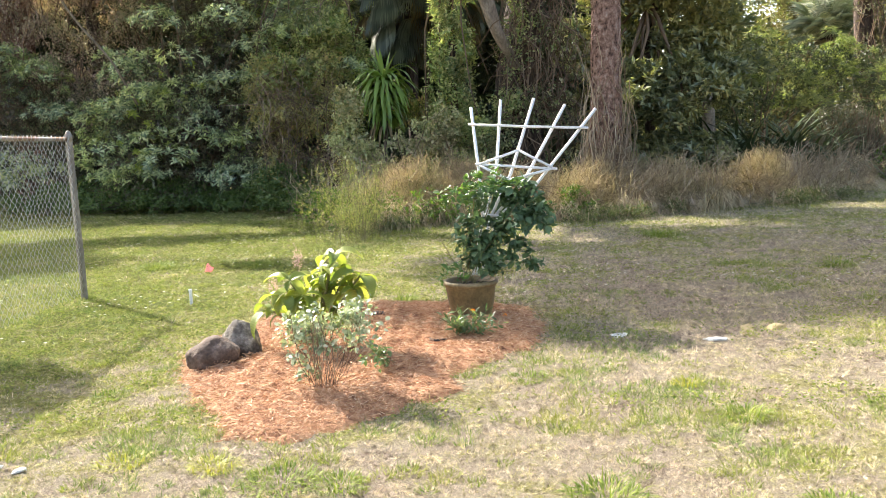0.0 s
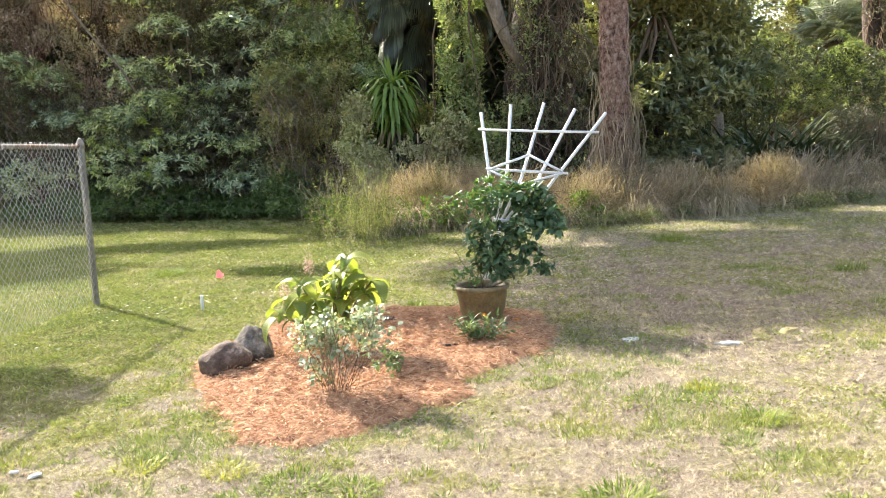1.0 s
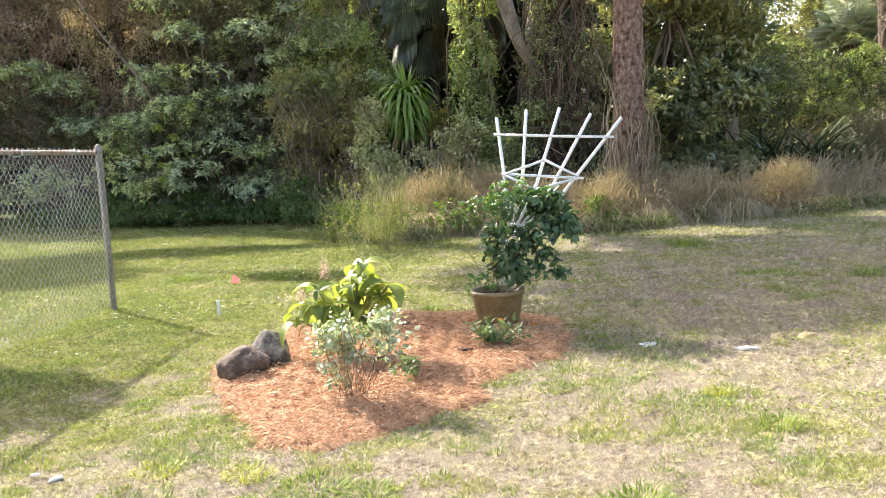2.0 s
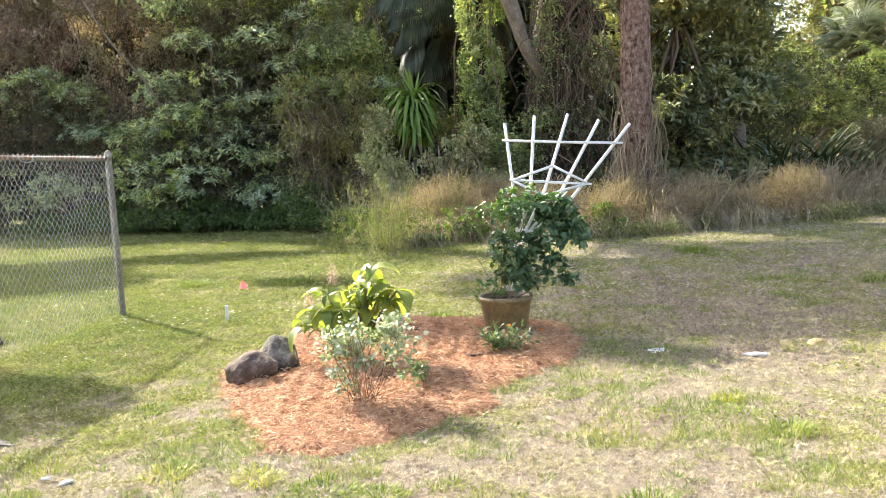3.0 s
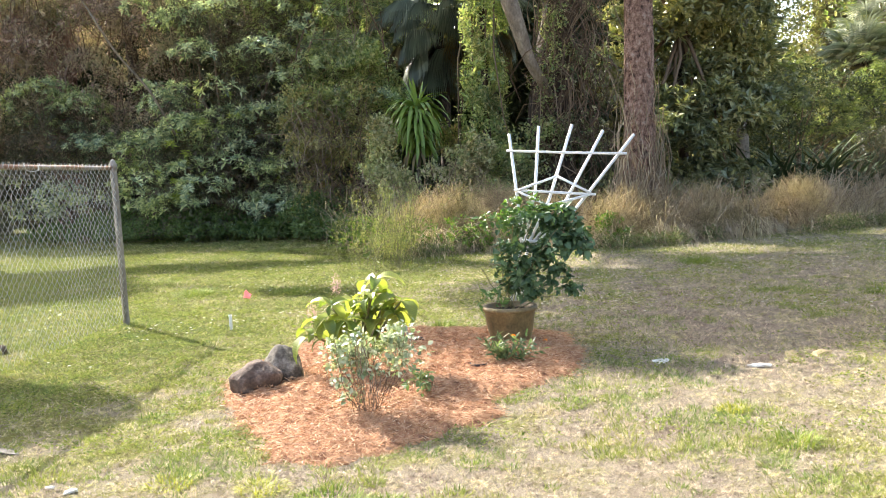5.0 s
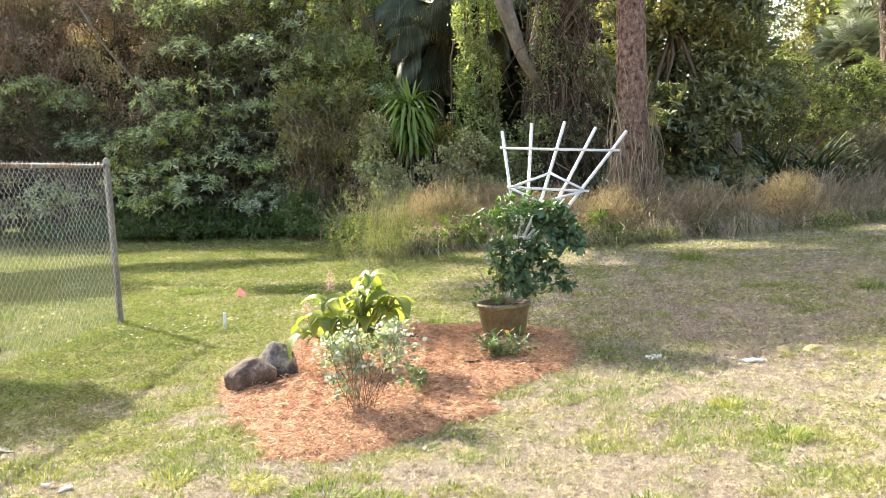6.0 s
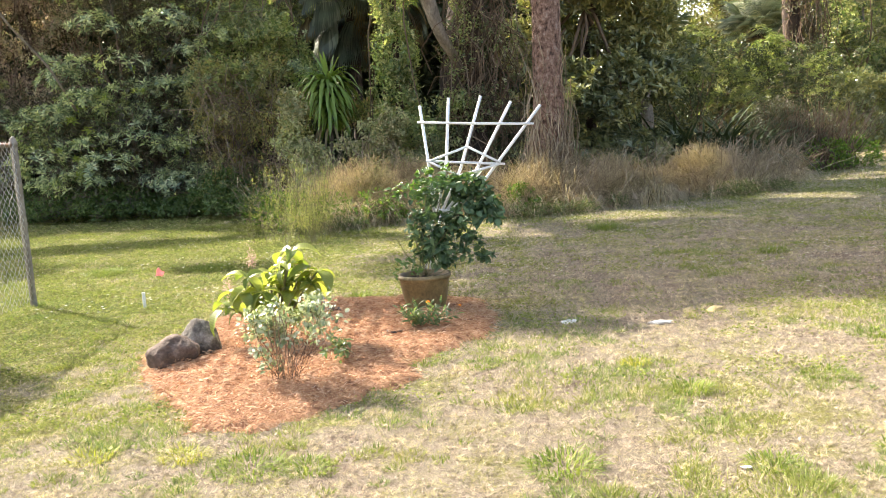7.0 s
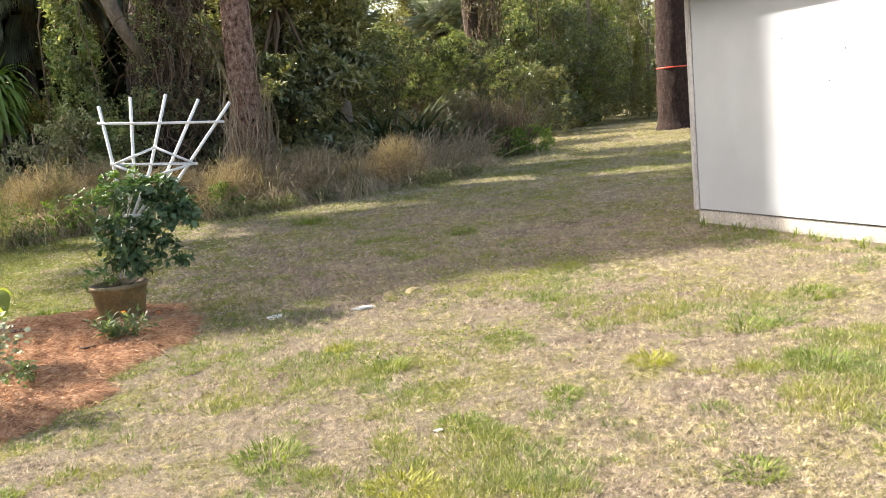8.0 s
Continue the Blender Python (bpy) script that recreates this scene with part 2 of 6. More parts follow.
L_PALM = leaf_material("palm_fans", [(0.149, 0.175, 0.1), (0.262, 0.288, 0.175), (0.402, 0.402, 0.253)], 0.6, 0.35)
# darker copy of the palm fans, shade included in the colour
L_SHADEPALM = leaf_material("shade_toned_palm_fans", [(0.078, 0.0975, 0.065), (0.156, 0.182, 0.124), (0.273, 0.299, 0.215)], 0.4, 0.06)
L_DEADPALM = leaf_material("dead_palm_fans", [(0.13, 0.10, 0.06), (0.24, 0.18, 0.10), (0.34, 0.25, 0.12)], 0.8, 0.25)
# L_LIGHT tones raised by half to imitate sunlit leaves
L_COLUMN = leaf_material("sun_toned_vine_leaves", [(0.159, 0.244, 0.0793), (0.329, 0.427, 0.134), (0.549, 0.61, 0.22), (0.732, 0.708, 0.342)], 0.32, 0.4, 0.9, [(0.134, 0.195, 0.0915), (0.305, 0.329, 0.159), (0.512, 0.451, 0.293)], spec=0.9)
L_DRAC = leaf_material("corn_plant_leaves", [(0.104, 0.172, 0.0523), (0.209, 0.313, 0.0822), (0.403, 0.507, 0.142)], 0.25, 0.35)
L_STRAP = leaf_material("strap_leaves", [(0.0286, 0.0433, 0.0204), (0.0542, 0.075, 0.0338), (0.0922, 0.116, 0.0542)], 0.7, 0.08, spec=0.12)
L_GRASS = leaf_material("tall_dry_grass", [(0.216, 0.152, 0.101), (0.481, 0.361, 0.236), (0.8, 0.658, 0.439), (0.304, 0.24, 0.135)], 0.75, 0.2, 1.1, [(0.189, 0.158, 0.0845), (0.405, 0.336, 0.192), (0.683, 0.543, 0.349)], spec=0.2)
L_WEED = leaf_material("green_weeds", [(0.077, 0.149, 0.022), (0.155, 0.253, 0.039), (0.258, 0.345, 0.061)], 0.5, 0.4)
L_CREEPER = leaf_material("creeper_leaves", [(0.0633, 0.115, 0.0345), (0.127, 0.196, 0.0575), (0.23, 0.299, 0.0978)], 0.4, 0.35)
L_EDGE = leaf_material("edge_weed_leaves", [(0.10, 0.125, 0.045), (0.19, 0.215, 0.075), (0.30, 0.30, 0.12)], 0.55, 0.35)
# far leaves brightened so their colour carries the sunlight
L_SUNLIT = leaf_material("far_sun_toned_leaves", [(0.239, 0.299, 0.105), (0.448, 0.508, 0.194), (0.688, 0.703, 0.329)], 0.5, 0.5, 0.5, [(0.299, 0.254, 0.164), (0.478, 0.434, 0.269)])
M_MOSS = leaf_material("pale_hanging_moss", [(0.22, 0.20, 0.16), (0.36, 0.33, 0.27), (0.45, 0.41, 0.34)], 0.9, 0.2, spec=0.1)
L_TAN = leaf_material("tan_grass", [(0.28, 0.21, 0.15), (0.48, 0.37, 0.27), (0.64, 0.51, 0.38)], 0.75, 0.25, spec=0.2)
L_TUFT = leaf_material("green_grass_tuft", [(0.10, 0.15, 0.03), (0.18, 0.24, 0.045), (0.32, 0.35, 0.09)], 0.65, 0.35, spec=0.2)
L_YELLOWTUFT = leaf_material("yellow_grass_tuft", [(0.20, 0.22, 0.03), (0.36, 0.36, 0.06), (0.46, 0.43, 0.10)], 0.55, 0.35, spec=0.3)
L_MILKY = leaf_material("grey_green_small_leaves", [(0.15, 0.20, 0.10), (0.28, 0.335, 0.19), (0.45, 0.49, 0.33), (0.66, 0.68, 0.53)], 0.40, 0.25)
L_ROSE = leaf_material("rose_leaves", [(0.056, 0.106, 0.053), (0.094, 0.163, 0.077), (0.150, 0.231, 0.106)], 0.42, 0.3)
L_ROSETIP = leaf_material("young_rose_leaves", [(0.08, 0.16, 0.04), (0.14, 0.22, 0.06)], 0.4, 0.4)
L_MILKWEED = leaf_material("milkweed_leaves", [(0.09, 0.14, 0.06), (0.14, 0.20, 0.09), (0.22, 0.28, 0.13)], 0.45, 0.35)
L_FLOWER = leaf_material("orange_petals", [(0.75, 0.16, 0.02), (0.85, 0.32, 0.03)], 0.6, 0.4)
L_PLUME = leaf_material("pink_plume", [(0.60, 0.36, 0.42), (0.72, 0.50, 0.55)], 0.7, 0.4)


# ---- mesh helpers ----
rng = np.random.default_rng(7)


def unit(v):
    return v / np.maximum(np.linalg.norm(v, axis=-1, keepdims=True), 1e-9)


def mesh_from(name, verts, tris, smooth=False):
    me = bpy.data.meshes.new(name)
    verts, tris = np.asarray(verts, np.float32), np.asarray(tris, np.int32)
    me.vertices.add(len(verts))
    me.vertices.foreach_set("co", verts.ravel())
    me.loops.add(tris.size)
    me.loops.foreach_set("vertex_index", tris.ravel())
    me.polygons.add(len(tris))
    me.polygons.foreach_set("loop_start", np.arange(0, tris.size, 3, dtype=np.int32))
    me.polygons.foreach_set("use_smooth", np.full(len(tris), smooth))
    me.update(calc_edges=True)
    return me


def thing(name, label, category, loc=(0, 0, 0), group="", kind=""):
    ob = new(name)
    ob.location = loc
    ob.empty_display_size = 0.1
    return tagged(ob, label, category, group, kind)


def np_part(name, geo, material, parent=None, label="", smooth=False, kind=""):
    """One mesh object from (vertices, triangles) given in world metres, under its thing."""
    me = mesh_from(name, *geo, smooth)
    me.materials.append(material)
    ob = new(name, me)
    if parent:
        ob.parent = parent
        ob.matrix_parent_inverse = Matrix.Translation(-parent_place(parent))
    return tagged(ob, label, kind=kind)


def parent_place(ob):
    return Vector() if ob.parent else Vector(ob.location)


def part(name, bm, material, parent=None, label="", smooth=False):
    me = bpy.data.meshes.new(name)
    if smooth:
        for f in bm.faces:
            f.smooth = True
    bm.to_mesh(me)
    bm.free()
    me.materials.append(material)
    ob = new(name, me)
    if parent:
        ob.parent = parent
        ob.matrix_parent_inverse = Matrix.Translation(-parent_place(parent))
    return tagged(ob, label)


def join(*geos):
    vs, ts, o = [], [], 0
    for v, t in geos:
        vs.append(v)
        ts.append(np.asarray(t) + o)
        o += len(v)
    return np.concatenate(vs), np.concatenate(ts)


def leaf_set(base, way, up, L, W, fold=0.3, bend=0.15, fine=False):
    """Folded leaves: 2 triangles each, or 8 when fine. base, way, up: n x 3; L, W: n."""
    n = len(base)
    L, W = np.broadcast_to(L, n)[:, None], np.broadcast_to(W, n)[:, None]
    way = unit(way)
    side = unit(np.cross(way, up) + 1e-6)
    nrm = np.cross(side, way)
    tip = base + way * L - nrm * L * bend
    if not fine:
        m = base + way * L * 0.45
        v = np.stack([base, m + side * W / 2 + nrm * W * fold / 2, tip, m - side * W / 2 + nrm * W * fold / 2], 1)
        f = np.array([[0, 1, 2], [0, 2, 3]])
        k = 4
    else:
        rows = [base]
        for t, w in ((0.32, 1.0), (0.7, 0.78)):
            m = base + way * L * t - nrm * L * bend * t * t
            rows += [m + side * W / 2 * w + nrm * W * fold * w / 2, m, m - side * W / 2 * w + nrm * W * fold * w / 2]
        rows.append(tip)
        v = np.stack(rows, 1)
        f = np.array([[0, 1, 2], [0, 2, 3], [1, 4, 5], [1, 5, 2], [2, 5, 6], [2, 6, 3], [4, 7, 5], [5, 7, 6]])
        k = 8
    return v.reshape(-1, 3), (f[None] + (np.arange(n) * k)[:, None, None]).reshape(-1, 3)


def ribbon_set(base, way, L, W, droop=1.0, segs=4, profile=None, twist=None):
    """Long blades that arch over under their weight. n blades, 2 * segs triangles each."""
    n = len(base)
    L, W, droop = (np.broadcast_to(a, n)[:, None] for a in (L, W, droop))
    d, p = unit(way), base.copy()
    side = unit(np.cross(d, np.array([0, 0, 1.0])) + 1e-6) if twist is None else unit(twist)
    prof = profile or [1 - (i / segs) ** 2 for i in range(segs + 1)]
    rows = []
    for i in range(segs + 1):
        rows += [p + side * W / 2 * max(prof[i], 0.02), p - side * W / 2 * max(prof[i], 0.02)]
        p = p + d * L / segs
        d = unit(d + np.array([0, 0, -1.0]) * droop / segs)
    v = np.stack(rows, 1)
    f = []
    for i in range(segs):
        a = 2 * i
        f += [[a, a + 1, a + 3], [a, a + 3, a + 2]]
    f = np.array(f)
    return v.reshape(-1, 3), (f[None] + (np.arange(n) * 2 * (segs + 1))[:, None, None]).reshape(-1, 3)


def tube_set(pts, rad, sides=3):
    """Thin tubes along n polylines of k points. pts: n x k x 3; rad: n x k."""
    pts = np.asarray(pts, float)
    n, k, _ = pts.shape
    rad = np.broadcast_to(np.asarray(rad, float), (n, k))
    t = np.gradient(pts, axis=1)
    t = unit(t)
    whole = unit(pts[:, -1:] - pts[:, :1])
    ref = np.where(np.abs(whole[..., 2:3]) > 0.7, np.array([0, 1.0, 0]), np.array([0, 0, 1.0]))
    a = unit(np.cross(t, ref))
    b = np.cross(t, a)
    rings = [pts + (a * math.cos(s) + b * math.sin(s)) * rad[..., None] for s in np.arange(sides) * 2 * math.pi / sides]
    v = np.stack(rings, 2).reshape(-1, 3)
    f = []
    for i in range(k - 1):
        for s in range(sides):
            q = (s + 1) % sides
            A, B, C, D = i * sides + s, i * sides + q, (i + 1) * sides + q, (i + 1) * sides + s
            f += [[A, B, C], [A, C, D]]
    for s in range(1, sides - 1):
        f += [[0, s + 1, s], [(k - 1) * sides, (k - 1) * sides + s, (k - 1) * sides + s + 1]]
    f = np.array(f)
    return v, (f[None] + (np.arange(n) * k * sides)[:, None, None]).reshape(-1, 3)


def noisy(p, scale, seed=0.0):
    """Smooth cheap noise of n x 3 places, about -1..1."""
    x, y, z = (p * scale).T
    s = seed
    return (np.sin(x * 1.7 + s + 1.3 * np.sin(y * 1.1 + s)) + np.sin(y * 2.3 - s + 1.1 * np.sin(z * 1.3 + 2 * s)) + np.sin(z * 1.9 + 0.7 * s + 1.2 * np.sin(x * 1.5 - s))) / 3


def trunk_geo(path, radii, sides=14, rough=0.06, k=24, seed=1.0):
    path, radii = np.asarray(path, float), np.asarray(radii, float)
    t = np.linspace(0, 1, len(path))
    u = np.linspace(0, 1, k)
    pts = np.stack([np.interp(u, t, path[:, i]) for i in range(3)], 1)
    for _ in range(2):
        pts[1:-1] = (pts[:-2] + 2 * pts[1:-1] + pts[2:]) / 4
    v, f = tube_set(pts[None], np.interp(u, t, radii)[None], sides)
    c = np.repeat(pts, sides, 0)
    r = np.repeat(np.interp(u, t, radii), sides)[:, None]
    out = unit(v - c)
    v = c + out * r * (1 + rough * noisy(out * 3 + v * 1.5, 1.6, seed)[:, None] + rough * 0.6 * noisy(v, 9, seed)[:, None])
    return v, f


def sphere_ways(n):
    z = rng.uniform(-1, 1, n)
    a = rng.uniform(0, 2 * math.pi, n)
    r = np.sqrt(1 - z * z)
    return np.stack([r * np.cos(a), r * np.sin(a), z], 1)


def crown_geo(blobs, clumps, per, L, W, spread=0.22, shell=0.35, gap=-0.35, gap_scale=1.1, up=0.35, bend=0.2, fine=False, low=-0.7, fold=0.3, subs=0, sub_r=0.35, flat=0.7):
    """Leaf clumps on and in a set of (centre, radii) blobs, with an uneven outline and gaps."""
    cs = np.array([b[0] for b in blobs], float)
    rs = np.array([np.broadcast_to(b[1], 3) for b in blobs], float)
    wt = (rs[:, 0] * rs[:, 2])
    if subs:
        # smaller heads of foliage on the surface of the blobs, with shade between them
        w0 = rng.choice(len(blobs), subs, p=wt / wt.sum())
        d0 = sphere_ways(subs)
        d0[:, 2] = np.where(d0[:, 2] < low, -d0[:, 2], d0[:, 2])
        cs = cs[w0] + d0 * rs[w0] * (rng.uniform(0.72, 1.08, subs) + 0.12 * noisy(cs[w0] + d0 * rs[w0], 1.3, 2.0))[:, None]
        rs = np.repeat((sub_r * rng.uniform(0.55, 1.3, subs))[:, None], 3, 1) * np.array([1.1, 1.1, 0.8])
        wt = rs[:, 0] ** 2
        low = -0.35
    which = rng.choice(len(cs), clumps, p=wt / wt.sum())
    d = sphere_ways(clumps)
    d[:, 2] = np.where(d[:, 2] < low, -d[:, 2], d[:, 2])
    c, r = cs[which], rs[which]
    q = c + d * r
    swell = 1 + 0.22 * noisy(q, 1.3, 2.0) + 0.10 * noisy(q, 3.7, 5.0)
    depth = 1 - shell * rng.random(clumps) ** 2
    q = c + d * r * (swell * depth)[:, None]
    keep = noisy(q, gap_scale, 9.0) > gap
    q, d = q[keep], d[keep]
    keep = q[:, 2] > 0.04
    q, d = q[keep], d[keep]
    m = len(q)
    out = unit(d + np.array([0, 0, up]) + 0.35 * sphere_ways(m))
    n = m * per
    o = np.repeat(out, per, 0)
    way = unit(o * 0.55 + sphere_ways(n) * 0.85)
    base = np.repeat(q, per, 0) + sphere_ways(n) * spread * rng.random((n, 1)) * 0.8
    base[:, 2] = np.maximum(base[:, 2], 0.03)
    s = np.repeat(rng.uniform(0.7, 1.2, m), per) * rng.uniform(0.7, 1.2, n)
    return leaf_set(base, way, unit(o * 0.6 + np.array([0, 0, flat]) + 0.55 * sphere_ways(n)), L * s, W * s, fold, bend, fine)


def rosette_geo(blobs, tips, per, L, W, subs=150, sub_r=0.4, bend=0.22, up=0.45, shell=0.3, wide=(0.5, 1.5), gap=-2.0):
    """Shoot tips on heads of foliage; each tip carries a whorl of leaves that spreads like a star."""
    cs = np.array([b[0] for b in blobs], float)
    rs = np.array([np.broadcast_to(b[1], 3) for b in blobs], float)
    wt = rs[:, 0] * rs[:, 2]
    w0 = rng.choice(len(blobs), subs, p=wt / wt.sum())
    d0 = sphere_ways(subs)
    d0[:, 2] = np.where(d0[:, 2] < -0.5, -d0[:, 2], d0[:, 2])
    hc = cs[w0] + d0 * rs[w0] * rng.uniform(0.7, 1.1, subs)[:, None]
    hr = sub_r * rng.uniform(0.5, 1.35, subs)
    w1 = rng.choice(subs, tips, p=hr ** 2 / (hr ** 2).sum())
    d = sphere_ways(tips)
    d[:, 2] = np.where(d[:, 2] < -0.05, -d[:, 2], d[:, 2])
    q = hc[w1] + d * (hr[w1] * (1 - shell * rng.random(tips)))[:, None] * np.array([1.15, 1.15, 0.75])
    keep = (q[:, 2] > 0.1) & (noisy(q, 1.6, 9.0) > gap)
    q, d = q[keep], d[keep]
    m = len(q)
    out = unit(d * 0.8 + np.array([0, 0, up]) + 0.25 * sphere_ways(m))
    a = unit(np.cross(out, sphere_ways(m)))
    b = np.cross(out, a)
    k = np.arange(per)
    th = (k * 2.4)[None] + rng.uniform(0, 6.28, (m, 1))
    el = np.interp(k, [0, per - 1], wide)[None] + rng.normal(0, 0.15, (m, per))
    way = out[:, None] * np.cos(el)[..., None] + (a[:, None] * np.cos(th)[..., None] + b[:, None] * np.sin(th)[..., None]) * np.sin(el)[..., None]
    base = q[:, None] - out[:, None] * (k / per * 0.07)[None, :, None]
    size = rng.uniform(0.65, 1.25, (m, 1)) * np.interp(k, [0, per - 1], [0.6, 1.0])[None] * rng.uniform(0.85, 1.15, (m, per))
    n = m * per
    return leaf_set(base.reshape(n, 3), way.reshape(n, 3), np.repeat(out, per, 0), (L * size).ravel(), (W * size).ravel(), 0.25, bend)


def limbs_geo(root, blobs, count, r0, k=6, wob=0.15):
    """Limbs that run from root into the blobs."""
    pts = []
    for i in range(count):
        c, r = blobs[i % len(blobs)]
        end = np.array(c) + sphere_ways(1)[0] * np.broadcast_to(r, 3) * 0.75
        end[2] = max(end[2], 0.1)
        a = np.array(root) + rng.normal(0, 0.05, 3) * (1, 1, 0)
        u = np.linspace(0, 1, k)[:, None]
        p = a + (end - a) * u + np.array([0, 0, 1.0]) * np.sin(u * math.pi) * 0.12 * np.linalg.norm(end - a)
        p[1:] += rng.normal(0, wob, (k - 1, 3)) * u[1:]
        p[:, 2] = np.maximum(p[:, 2], 0)
        pts.append(p)
    return tube_set(np.array(pts), np.linspace(r0, r0 * 0.2, k)[None], 5)


def strands_geo(starts, ends, rad, k=7, wob=0.12, sag=0.0):
    starts, ends = np.asarray(starts), np.asarray(ends)
    n = len(starts)
    u = np.linspace(0, 1, k)[None, :, None]
    p = starts[:, None] * (1 - u) + ends[:, None] * u
    w = rng.normal(0, wob, (n, k, 3))
    w[:, 1:-1] = (w[:, :-2] + w[:, 1:-1] * 2 + w[:, 2:]) / 4
    p = p + w * np.minimum(1, 4 * u * (1.15 - u))
    p[..., 2] -= (np.sin(u[..., 0] * math.pi) * sag)
    p[..., 2] = np.maximum(p[..., 2], 0.01)
    return tube_set(p, np.broadcast_to(np.broadcast_to(rad, n)[:, None], (n, k)), 3)


def ribbon_parts(name, base, way, L, W, droop, segs, profile, material, parent):
    """Every arching leaf as a part of its own."""
    n = len(base)
    L, droop = np.broadcast_to(L, n), np.broadcast_to(droop, n)
    for i in range(n):
        np_part(name, ribbon_set(base[i:i + 1], way[i:i + 1], L[i:i + 1], W, droop[i:i + 1], segs, profile), material, parent, smooth=True)


def tree(name, label, category, root, blobs, material, clumps, per, L, W, trunk=None, radii=None, bark=None, limbs=6, r0=0.05, leaf_label="", whorls=None, whorl_material=None, **kw):
    t = thing(name, label, category, root)
    if trunk is not None:
        np_part("trunk", trunk_geo(trunk, radii), bark or M_DARKBARK, t, smooth=True)
    if limbs:
        top = trunk[-1] if trunk is not None else root
        for i in range(limbs):
            np_part("limb", limbs_geo(top, blobs[i % len(blobs):], 1, r0), bark or M_TWIG, t, smooth=True)
    np_part("crown", crown_geo(blobs, clumps, per, L, W, **kw), material, t, leaf_label, kind="stuff")
    if whorls:
        tips, count, long, broad, more = whorls
        np_part("whorl_foliage", rosette_geo(blobs, tips, count, long, broad, **more), whorl_material, t, "stars of leathery leaves at the shoot tips", kind="stuff")
    return t


def box_bm(x0, x1, y0, y1, z0, z1, bevel=0.0):
    bm = bmesh.new()
    bmesh.ops.create_cube(bm, size=1.0)
    for v in bm.verts:
        v.co = Vector((x0 + (v.co.x + 0.5) * (x1 - x0), y0 + (v.co.y + 0.5) * (y1 - y0), z0 + (v.co.z + 0.5) * (z1 - z0)))
    if bevel:
        bmesh.ops.bevel(bm, geom=bm.edges[:], offset=bevel, segments=2, profile=0.5, affect="EDGES")
    return bm


def lathe_bm(profile, seg=40, centre=(0, 0, 0)):
    bm = bmesh.new()
    rings = []
    for r, z in profile:
        rings.append([bm.verts.new((centre[0] + r * math.cos(a), centre[1] + r * math.sin(a), centre[2] + z)) for a in (2 * math.pi * i / seg for i in range(seg))])
    for a, b in zip(rings, rings[1:]):
        for i in range(seg):
            j = (i + 1) % seg
            bm.faces.new((a[i], a[j], b[j], b[i]))
    bm.faces.new(rings[0][::-1])
    bm.faces.new(rings[-1])
    return bm


def stone_bm(size, seed, sub=3, rough=0.18, flat=0.0, taper=0.0):
    bm = bmesh.new()
    bmesh.ops.create_icosphere(bm, subdivisions=sub, radius=1.0)
    for v in bm.verts:
        c = v.co.copy()
        k = 1 + rough * noise.noise(c * 1.1 + Vector((seed, 0, 0))) + rough * 0.35 * noise.noise(c * 3.2 + Vector((0, seed, 0)))
        s = 1 - taper * c.z
        v.co = Vector((c.x * size[0] * s, c.y * size[1] * s, c.z * size[2])) * k
        if flat and v.co.z < -size[2] * flat:
            v.co.z = -size[2] * flat
    return bm


def tubes_part(name, polylines, radius, material, parent, sides=8, label=""):
    geos = [tube_set(np.array([p], float), np.full((1, len(p)), radius), sides) for p in polylines]
    return np_part(name, join(*geos), material, parent, label, smooth=True)


# ---- ground ----
def build_ground():
    lines = [-2500, -600, -200, -80, -40, -20, -10, -5, 0, 5, 10, 20, 40, 80, 200, 600, 2500]
    bm = bmesh.new()
    grid = [[bm.verts.new((x, y, 0)) for x in lines] for y in lines]
    for i in range(len(lines) - 1):
        for j in range(len(lines) - 1):
            bm.faces.new((grid[i][j], grid[i][j + 1], grid[i + 1][j + 1], grid[i + 1][j]))
    ob = part("ground", bm, M_GROUND)
    tagged(ob, "patchy lawn of dry straw and yellow-green grass", "ground", kind="structure")


BED = [(-1.58, 5.25), (-1.32, 4.62), (-0.90, 3.86), (-0.66, 3.78), (-0.44, 3.94), (-0.14, 4.20), (0.08, 4.40), (0.08, 4.78), (0.34, 5.04), (0.58, 5.35),
       (0.67, 5.65), (0.64, 6.35), (0.40, 6.62), (-0.02, 6.78), (-0.47, 6.86), (-0.95, 6.80), (-1.30, 6.45), (-1.50, 5.85)]


def bed_edge(n=120):
    """The smooth outline of the mulch bed."""
    p = np.array(BED + BED[:1])
    seg = np.r_[0, np.cumsum(np.linalg.norm(np.diff(p, axis=0), axis=1))]
    s = np.linspace(0, seg[-1], n, endpoint=False)
    q = np.stack([np.interp(s, seg, p[:, 0]), np.interp(s, seg, p[:, 1])], 1)
    q = (np.roll(q, 1, 0) + 2 * q + np.roll(q, -1, 0)) / 4
    a = np.arange(n)
    return q + 0.025 * np.stack([np.sin(a * 1.9) + np.sin(a * 0.83), np.cos(a * 1.57) + np.sin(a * 2.3)], 1)


EDGE = bed_edge()


